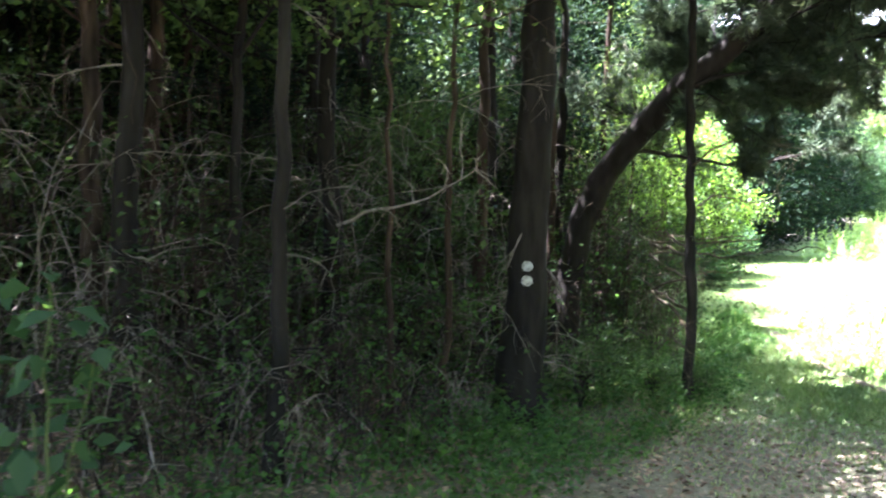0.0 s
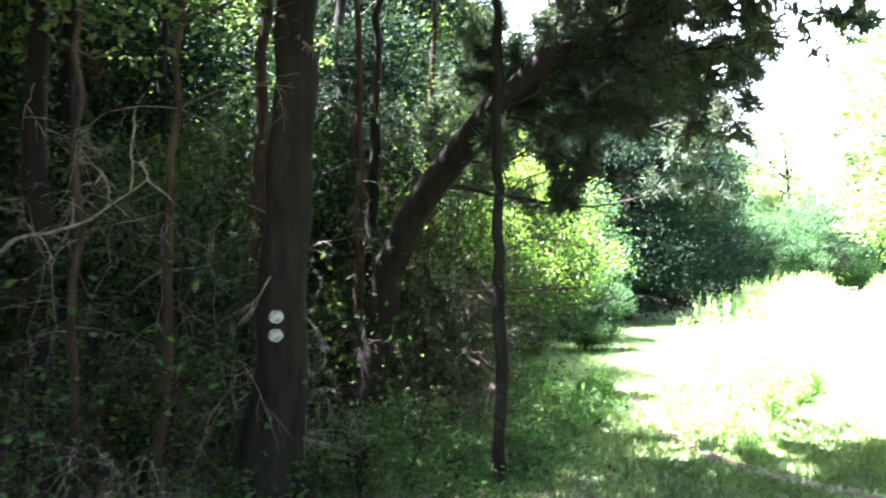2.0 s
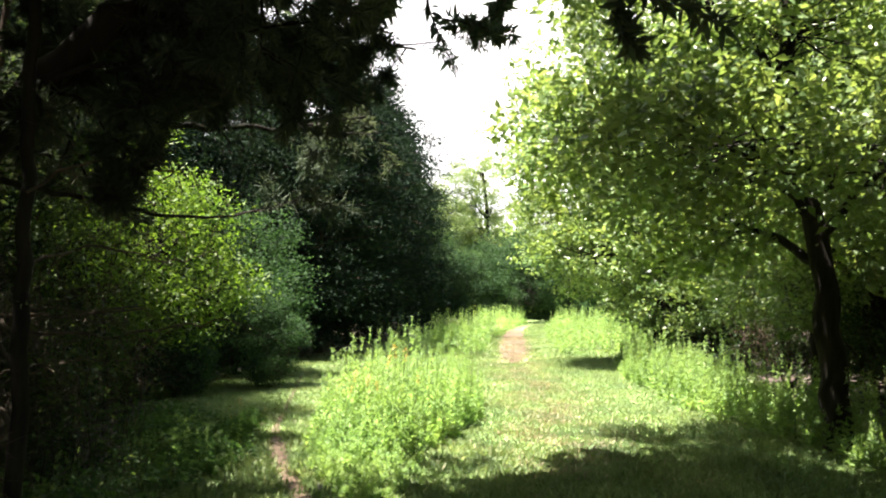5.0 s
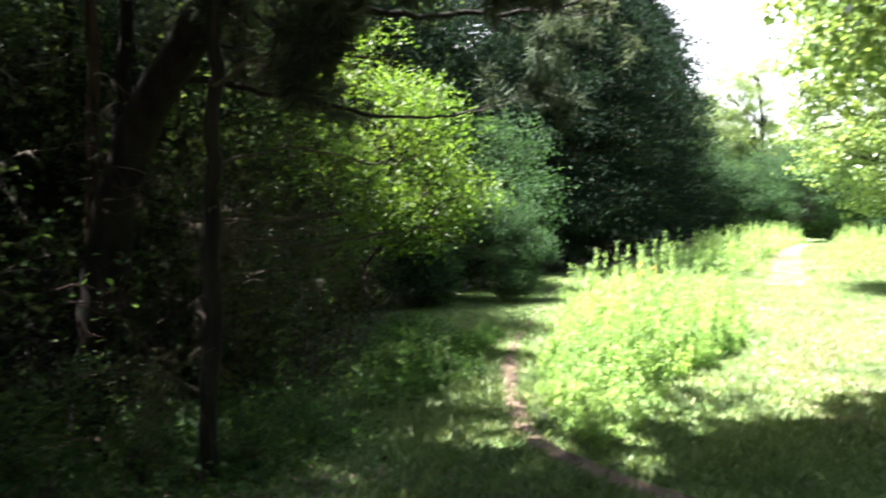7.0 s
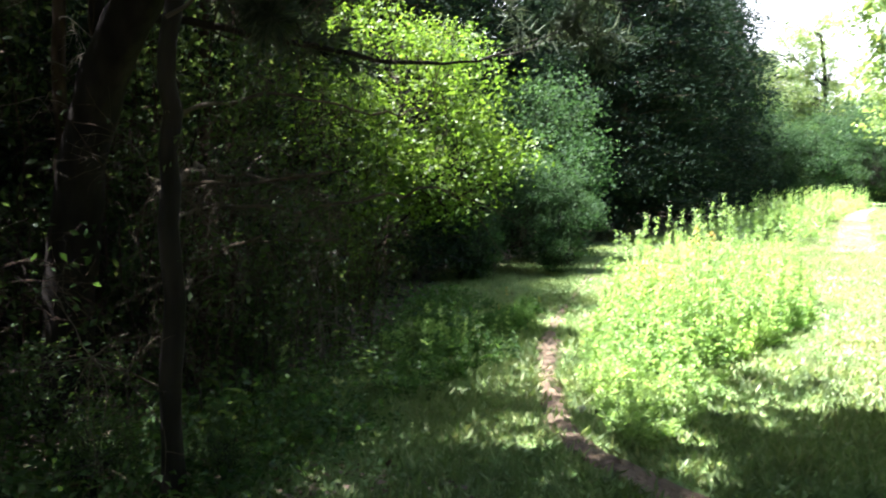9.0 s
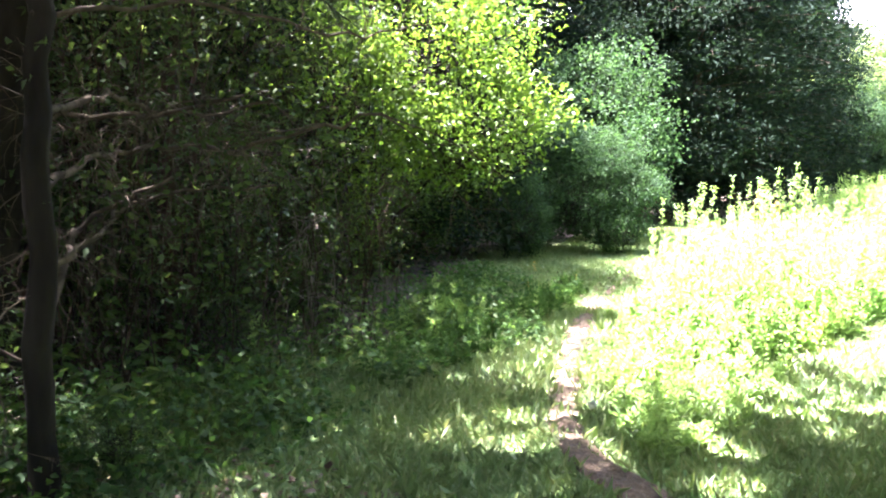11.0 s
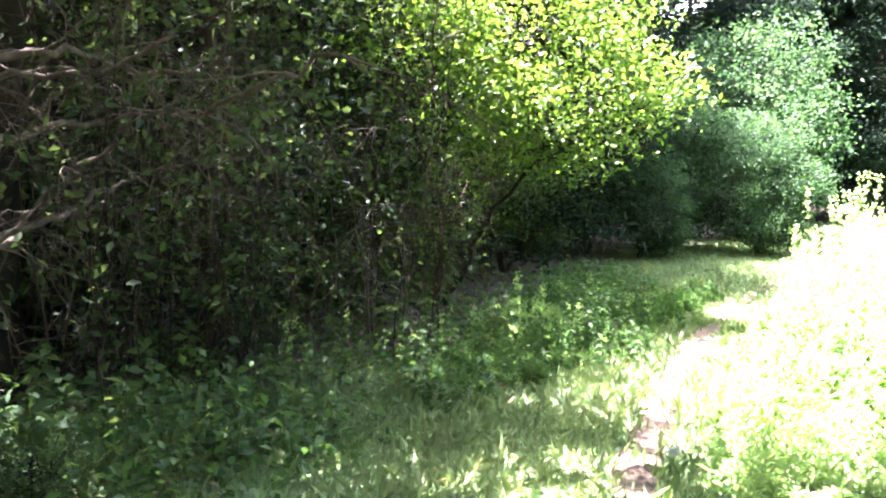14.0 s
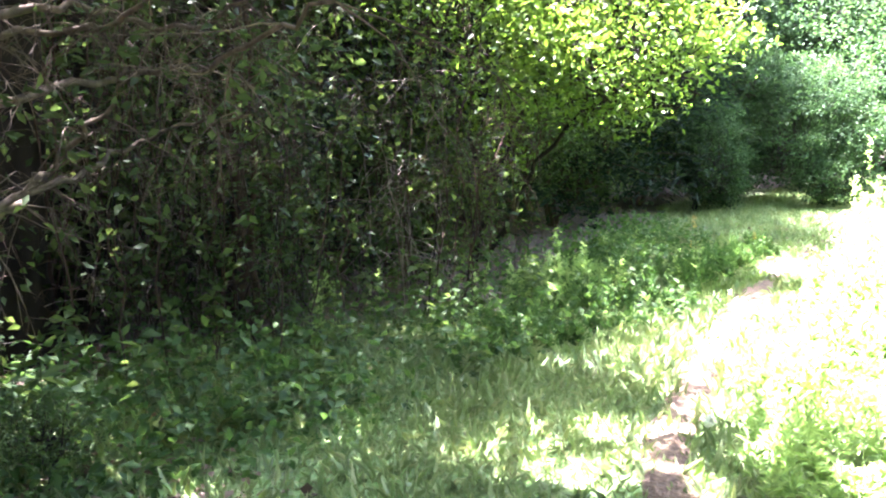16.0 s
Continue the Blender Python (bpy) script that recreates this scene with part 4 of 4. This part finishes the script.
def mound(y):
    """How far the weeds have grown: low beside the path, full height further back."""
    return np.interp(y, [15.0, 16.0, 17.0, 18.2], [0.22, 0.45, 0.8, 1.0])


def weed_patch(poly_x, poly_y, count, kinds, s0, s1):
    """Fill a strip between two edges, x as a function of y, with weeds."""
    made = 0
    while made < count:
        y = rng.uniform(poly_y[0], poly_y[-1])
        lo, hi = np.interp(y, poly_y, [a for a, _ in poly_x]), np.interp(y, poly_y, [b for _, b in poly_x])
        if rng.uniform() > (hi - lo) / max(b - a for a, b in poly_x):
            continue
        x = rng.uniform(lo, hi)
        edge = min(1.0, min(x - lo, hi - x) / 0.5 + 0.45)
        put(weeds[kinds[rng.integers(len(kinds))]], x, y, rng.uniform(0, 360), rng.uniform(s0, s1) * edge * (float(mound(y)) if x < 0 and lo > -3.2 else 1))
        made += 1


for k, w in enumerate(weeds):
    place(w, (-1.5, -1.2, -1.7, -1.55, -1.0)[k], (18.4, 18.0, 18.9, 18.2, 17.0)[k])
def weed_mass(name, label, edges, ys, count, h0, h1, per=60, leaf=0.125, mat=M_WEED):
    """Many weeds joined: too many to count."""
    y = rng.uniform(ys[0], ys[-1], count)
    lo, hi = np.interp(y, ys, [a for a, _ in edges]), np.interp(y, ys, [b for _, b in edges])
    x = lo + rng.uniform(size=count) * (hi - lo)
    clear = off_trail(x, y) > 0.2
    x, y, lo, hi = x[clear], y[clear], lo[clear], hi[clear]
    count = len(x)
    h = rng.uniform(h0, h1, count) * np.minimum(1, np.minimum(x - lo, hi - x) / 0.6 + 0.4) * (mound(y) if name == "weed_clump" else 1)
    s = rng.uniform(0.1, 1.0, (count, per))
    lean = rng.normal(size=(count, 2, 1)) * 0.06
    pos = np.stack([x[:, None] + lean[:, 0] * s * h[:, None], y[:, None] + lean[:, 1] * s * h[:, None], height(x, y)[:, None] + s * h[:, None]], -1).reshape(-1, 3)
    a = rng.uniform(0, 2 * np.pi, count * per)
    aim = np.stack([np.cos(a), np.sin(a), 0.45 + 0.9 * s.ravel()], 1)
    g = new(name, leaves(name, pos, leaf * (1.15 - 0.75 * s.ravel()), mat, 0.28, 0.5, aim))
    return tagged(g, label, "weeds", kind="stuff")


CLUMP_X, CLUMP_Y = [(-1.3, -0.9), (-1.8, -0.75), (-2.3, -0.65), (-2.75, -0.5), (-3.0, -0.5), (-3.1, -0.9)], [15.0, 16.2, 17.2, 18.6, 20.5, 23.0]
EAST_X, EAST_Y = [(4.6, 5.8), (4.2, 5.6), (3.4, 5.2), (2.6, 4.8), (2.0, 4.2), (1.6, 3.6)], [16.8, 19, 21.5, 25, 28, 34]
weed_patch(CLUMP_X, CLUMP_Y, 150, (0, 1, 2, 0, 1, 4), 0.8, 1.15)
weed_patch([(-1.9, -1.2), (-2.2, -1.0)], [17.0, 18.4], 8, (3,), 1.0, 1.2)
weed_patch(EAST_X, EAST_Y, 90, (0, 1, 4, 1), 0.75, 1.2)
weed_patch([(-3.3, -2.9), (-3.8, -3.2)], [16.5, 18.0], 8, (3, 4), 0.5, 0.7)
weed_patch([(-3.9, -3.3), (-3.6, -3.0), (-4.2, -3.4)], [13.5, 15.4, 17], 22, (4,), 0.5, 0.9)
weed_mass("low_weeds", "low sunlit weeds spilling beside the path", [(-0.9, -0.4), (-1.25, -0.3), (-1.9, -0.4), (-2.5, -0.6), (-2.9, -1.0)], [13.7, 14.4, 15.6, 16.6, 17.6], 620, 0.08, 0.3, 26, 0.075)
weed_mass("verge_plants", "low bright green plants on the verge below the shrubs", [(-3.0, -2.5), (-3.6, -2.6), (-4.0, -3.1), (-4.4, -3.9)], [14.2, 15.8, 17.5, 19.5], 330, 0.1, 0.36, 30, 0.08, M_COVER)
weed_mass("fern_patch", "bright yellow-green low plants at the shrub's foot", [(-3.95, -3.5), (-4.1, -3.35), (-4.0, -3.6)], [15.5, 15.9, 16.4], 120, 0.2, 0.5, 40, 0.07)
weed_mass("weed_clump", "dense sunlit weeds in the middle of the clearing", CLUMP_X, CLUMP_Y, 1000, 0.5, 1.2, 70, 0.11)
weed_mass("east_weeds", "sunlit weeds below the oaks", EAST_X, EAST_Y, 620, 0.4, 1.2)
weed_mass("far_weeds", "tall weeds further up the clearing", [(-6.5, -2.9), (-7.0, -4.0), (-6.5, -4.4)], [34, 46, 64], 420, 0.9, 1.5, 30, 0.18)
weed_mass("far_east_weeds", "weeds along the far east edge", [(-0.2, 3.6), (-1.9, 3.0), (-2.6, 2.6)], [36, 48, 64], 420, 0.9, 1.5, 30, 0.18)


# ---- the cedar with bare limbs at the path's elbow ----
def bare_cedar():
    t = thing("bare_limbed_cedar", "shaggy cedar with long bare grey limbs", "tree")
    ox, oy = -2.25, 11.43
    run = bend([(ox, oy, -0.1), (ox + 0.03, oy, 0.9), (ox - 0.05, oy + 0.05, 2.6), (ox - 0.1, oy + 0.1, 6.5)], 0.2, 0.012)
    part("trunk", tubes("trunk", [(run, np.linspace(0.064, 0.03, len(run)))], M_BARK, 10, 0.09), t)
    for pts, r in (([(ox, oy, 0.75), (-2.5, 11.7, 1.0), (-3.0, 12.0, 1.17), (-2.57, 12.0, 1.3), (-2.18, 12.05, 1.43)], 0.04),
                   ([(ox, oy, 1.0), (-2.75, 12.0, 1.12), (-3.3, 12.45, 1.28), (-2.77, 12.5, 1.35), (-1.97, 12.5, 1.4)], 0.03),
                   ([(ox, oy, 1.35), (-2.9, 12.0, 1.52), (-3.13, 12.4, 1.58), (-2.54, 12.4, 1.6), (-2.16, 12.4, 1.56), (-1.94, 12.4, 1.6), (-1.74, 12.4, 1.65), (-1.16, 12.4, 1.72)], 0.036),
                   ([(ox, oy, 1.7), (-2.9, 12.2, 1.86), (-3.12, 12.5, 1.83), (-2.4, 12.5, 1.76), (-2.0, 12.5, 1.82)], 0.034),
                   ([(ox, oy, 1.6), (-3.0, 11.9, 1.76), (-2.6, 12.1, 1.74), (-2.2, 12.1, 1.75), (-1.71, 12.1, 1.8)], 0.036),
                   ([(ox, oy, 2.1), (-2.3, 12.3, 2.3), (-2.0, 13.0, 2.2), (-1.9, 13.6, 2.35)], 0.022),
                   ([(ox, oy, 2.6), (-2.0, 11.7, 2.9), (-1.3, 12.0, 2.8)], 0.022),
                   ([(ox, oy, 0.6), (-2.4, 11.3, 0.7), (-2.3, 11.0, 0.85)], 0.014)):
        run = bend(pts, 0.12, 0.012)
        runs = [(run, np.linspace(r * 0.62, r * 0.2, len(run)))]
        for _ in range(22):
            k = rng.integers(2, len(run))
            w = rng.normal(size=3)
            runs += twig_runs(run[k], w / np.linalg.norm(w), rng.uniform(0.25, 0.75), 0.004, 2, 0.3)
        part("limb", tubes("limb", runs, M_LIMB, 5, 0.06), t)
    pos, c = clumps(34, 26, (-2.25, 12.3, 1.75), (0.75, 0.9, 0.9), 0.13, 0.2)
    part("sprig", leaves("sprig", pos, 0.055, M_SHADE, 0.5, 0.4), t, "small green leaves among the bare limbs", "stuff")
    pos, c = clumps(16, 60, (ox - 0.4, oy - 0.2, 5.6), (1.2, 1.2, 1.3), 0.25, 0.3)
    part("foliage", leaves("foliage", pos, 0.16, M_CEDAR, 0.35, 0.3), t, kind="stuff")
    return t


bare_cedar()


def dead_limb(points, r):
    t = thing("dead_limb", "bleached dead branch caught among the trees", "branch", "dead limbs")
    run = bend(points, 0.15, 0.015)
    runs = [(run, np.linspace(r, r * 0.25, len(run)))]
    for _ in range(6):
        k = rng.integers(1, len(run))
        w = rng.normal(size=3) * 0.7 + (run[-1] - run[0]) / np.linalg.norm(run[-1] - run[0])
        runs += twig_runs(run[k], w / np.linalg.norm(w), rng.uniform(0.2, 0.5), r * 0.4, 1, 0.2)
    part("wood", tubes("wood", runs, M_DEAD, 5), t)


dead_limb([(-3.9, 7.6, 1.95), (-3.2, 7.7, 2.15), (-2.64, 7.8, 2.4)], 0.016)

# a bleached crooked branch lying at the shrub's foot
dead_limb([(-3.8, 15.1, 0.04), (-3.65, 15.0, 0.26), (-3.5, 14.92, 0.14), (-3.3, 14.85, 0.1)], 0.013)


def dandelion(x, y):
    t = thing("dandelion", "white dandelion seed head beside the footpath", "flower", at=(x, y, float(height(x, y))))
    run = bend([(0, 0, -0.01), (0.01, 0.005, 0.06), (0.015, 0.0, 0.11)], 0.03, 0.001)
    part("stem", tubes("stem", [(run, np.linspace(0.003, 0.002, len(run)))], M_STEM, 5), t)
    d = rng.normal(size=(160, 3))
    d /= np.linalg.norm(d, axis=1, keepdims=True)
    part("seed_head", leaves("seed_head", run[-1] + d * 0.004, 0.026, M_FLUFF, 0.4, 0.0, d * 3, 0.02), t, "fluffy white seeds", "stuff")


dandelion(-1.03, 14.12)


def broad_sapling():
    t = thing("broad_leaved_sapling", "young sapling with broad rounded grey-green leaves", "sapling")
    base = np.array((-2.0, 4.05, float(height(-2.0, 4.05))))
    for k, (dx, dy, h) in enumerate(((0.25, -0.1, 1.55), (0.1, 0.15, 1.2), (-0.15, 0.05, 1.0))):
        run = bend([base, base + (dx * 0.4, dy * 0.4, h * 0.6), base + (dx, dy, h)], 0.12, 0.01)
        part("stem", tubes("stem", [(run, np.linspace(0.009, 0.003, len(run)))], M_STEM, 5), t)
        idx = rng.integers(len(run) // 3, len(run), 26)
        pos = run[idx] + rng.normal(size=(26, 3)) * (0.13, 0.13, 0.06)
        part("leaves", leaves("leaves", pos, 0.13, M_VINE, 0.62, 0.6), t, kind="stuff")  # broad blades


broad_sapling()


def dead_brush():
    t = thing("dead_brush", "tangle of bleached dead twigs on the woodland floor", "brush", "dead brush")
    for _ in range(12):
        w = rng.normal(size=3) * (1, 1, 0.5) + (0, 0, 0.35)
        st = np.array((rng.normal() * 0.35, rng.normal() * 0.35, rng.uniform(0.0, 0.5)))
        part("twig", tubes("twig", twig_runs(st, w / np.linalg.norm(w), rng.uniform(0.35, 0.8), 0.005, 2, 0.2), M_BARK_CEDAR if rng.uniform() < 0.5 else M_DEAD, 3), t)
    return t


brush = place(dead_brush(), -4.0, 8.4)
for x, y, turn, s in ((-4.6, 7.4, 50, 1.1), (-4.3, 9.6, 120, 0.9), (-5.3, 8.2, 200, 1.2), (-3.9, 6.9, 290, 0.9), (-5.6, 6.8, 10, 1.0), (-4.7, 5.8, 160, 1.0), (-6.4, 9.0, 75, 1.3), (-3.9, 10.5, 30, 0.8),
                      (-5.5, 10.3, 240, 1.1), (-6.3, 7.2, 330, 1.2), (-4.9, 4.9, 100, 0.9), (-3.6, 12.3, 20, 0.7), (-4.2, 11.6, 140, 0.9), (-7.4, 6.0, 0, 1.3), (-7.6, 9.8, 60, 1.4)):
    put(brush, x, y, turn, s)

def seedling(h, n, leaf, mat):
    t = thing("seedling", "small leafy green seedling at the woods' edge", "seedling", "seedlings")
    run = bend([(0, 0, -0.02), (0.02, 0.01, h * 0.5), (0.05, 0.02, h)], 0.06, 0.006)
    part("stem", tubes("stem", [(run, np.linspace(0.004, 0.002, len(run)))], M_STEM, 4), t)
    a = rng.uniform(0, 2 * np.pi, n)
    k = rng.integers(len(run) // 3, len(run), n)
    aim = np.stack([np.cos(a), np.sin(a), rng.uniform(-0.2, 0.4, n)], 1)
    part("leaves", leaves("leaves", run[k], leaf, mat, 0.52, 0.7, aim), t, kind="stuff")
    return t


seedlings = [seedling(0.34, 16, 0.10, M_COVER), seedling(0.26, 14, 0.085, M_COVER), seedling(0.5, 22, 0.11, M_LEAF)]
for k, w in enumerate(seedlings):
    place(w, -2.7 - 0.2 * k, 9.0 + 0.3 * k)
for k in range(150):
    y = rng.uniform(7.8, 16.0)
    x = rng.uniform(-3.9, -2.1) - (0.4 if y > 14 else 0.0)
    if y < 9.6 and x > -2.4:
        x -= 0.8
    put(seedlings[k % 3], x, y, rng.uniform(0, 360), rng.uniform(0.5, 0.95))

# ---- low growth ----
n = 90000
x, y = rng.uniform(-6.5, -1.6, n), rng.uniform(3.5, 19.5, n)
inner = np.interp(y, [4, 9, 11.9, 13, 14, 15.2, 17.5, 19.5], [-3.2, -3.4, -3.1, -2.95, -3.1, -3.5, -5.0, -5.8])      # where the plants give way to the dark wood floor
outer = np.interp(y, [4, 9, 12.1, 13.3, 14.1, 15, 16.8, 18.6], [-1.6, -1.9, -1.9, -2.2, -2.5, -2.75, -3.85, -4.6])   # where the grass begins
share = smooth(inner - 0.5, inner + 0.15, x) * smooth(outer + 0.25, outer - 0.25, x) + 0.14 * (x < inner)
share = share * np.interp(y, [3.5, 7.5, 9.5], [0.35, 0.6, 1.0])
keep = (off_trail(x, y) > 0.15) & (rng.uniform(size=n) < share) & (np.sin(x * 2.1 + 1) * np.sin(y * 1.7) + rng.normal(size=n) * 0.5 > -0.45)
x, y, inner, outer = x[keep], y[keep], inner[keep], outer[keep]
z = height(x, y) + rng.uniform(0.02, 1.0, len(x)) ** 1.6 * np.interp((x - inner) / (outer - inner), [0, 0.5, 1], [0.34, 0.28, 0.1])
cover = new("ground_cover", leaves("ground_cover", np.stack([x, y, z], 1), 0.065, M_COVER, 0.6, 0.6))
tagged(cover, "low leafy green plants along the shaded woods' edge", "undergrowth", kind="stuff")

n = 46000
x, y = np.r_[rng.uniform(-14, 6, 16000), rng.uniform(-6, 4, 30000)], np.r_[rng.uniform(-2, 22, 16000), rng.uniform(2, 12.6, 30000)]
keep = (x < -3.2 + 0.5 * np.sin(y)) | (x > 4.6) | ((y < 12.5) & (rng.uniform(size=n) < 0.6))
x, y = x[keep], y[keep]
litter = new("leaf_litter", leaves("leaf_litter", np.stack([x, y, height(x, y) + 0.02], 1), 0.07, M_LITTER, 0.6, 0.9))
tagged(litter, "scattered brown dead leaves on the woodland floor", "litter", kind="stuff")


def grass(name, label, n, x0, x1, y0, y1, size, fade, width):
    x, y = rng.uniform(x0, x1, n), rng.uniform(y0, y1, n)
    patch = np.sin(x * 3.1 + 2 * np.sin(y * 0.9)) * np.sin(y * 2.3 + x) * 0.5 + rng.normal(size=n) * 0.5
    keep = (off_trail(x, y) > -0.05 + 0.16 * rng.uniform(size=n) ** 2 + 0.03 * np.sin(y * 9) * np.sin(y * 4.3)) & (patch > fade) & (x > np.interp(y, [14, 17, 20, 24], [-3.6, -4.4, -6.6, -8.4]) + 0.4 * np.sin(y * 1.3))
    keep &= rng.uniform(size=n) < np.interp(y, [9.5, 13], [0.1, 1.0])
    keep &= (y < 33) | (np.abs(x - np.interp(y, TRACK_Y, TRACK_X)) > 0.6 * rng.uniform(0.7, 1.2, n))
    x, y = x[keep], y[keep]
    a = np.stack([rng.normal(size=len(x)) * 0.5, rng.normal(size=len(x)) * 0.5, np.full(len(x), 0.85)], 1)
    g = new(name, leaves(name, np.stack([x, y, height(x, y) - 0.01], 1), size, M_GRASS, width, 0.0, a, 0.25))
    return tagged(g, label, "grass", kind="stuff")


grass("short_grass", "mown green grass of the clearing", 320000, -6.0, 5.0, 8.5, 19.5, 0.06, -0.9, 0.06)
grass("tall_grass", "longer tufts of fine grass beside the path", 70000, -3.4, 3.6, 11.5, 18.0, 0.11, 0.1, 0.03)
grass("far_grass", "sunlit grass further up the clearing", 160000, -9.0, 5.0, 19.0, 36.0, 0.09, -0.9, 0.11)
grass("distant_grass", "grass at the far end of the clearing", 50000, -5.0, 5.0, 36.0, 64.0, 0.13, -0.9, 0.2)

n = 36000
y = rng.uniform(15.5, 48.0, n)
x = np.interp(y, TRACK_Y, TRACK_X) + rng.normal(size=n) * np.interp(y, [15, 25, 36], [0.6, 0.45, 0.5])
thin = np.sin(x * 4 + y) * np.sin(y * 1.7) + rng.normal(size=n) * 0.6 > 0.0
x, y = x[thin], y[thin]
a = np.stack([rng.normal(size=len(x)) * 0.7, rng.normal(size=len(x)) * 0.7, np.full(len(x), 0.6)], 1)
straw = new("straw", leaves("straw", np.stack([x, y, height(x, y)], 1), 0.095, M_STRAW, 0.07, 0.0, a, 0.2))
tagged(straw, "dry tan grass along the worn track", "grass", kind="stuff")
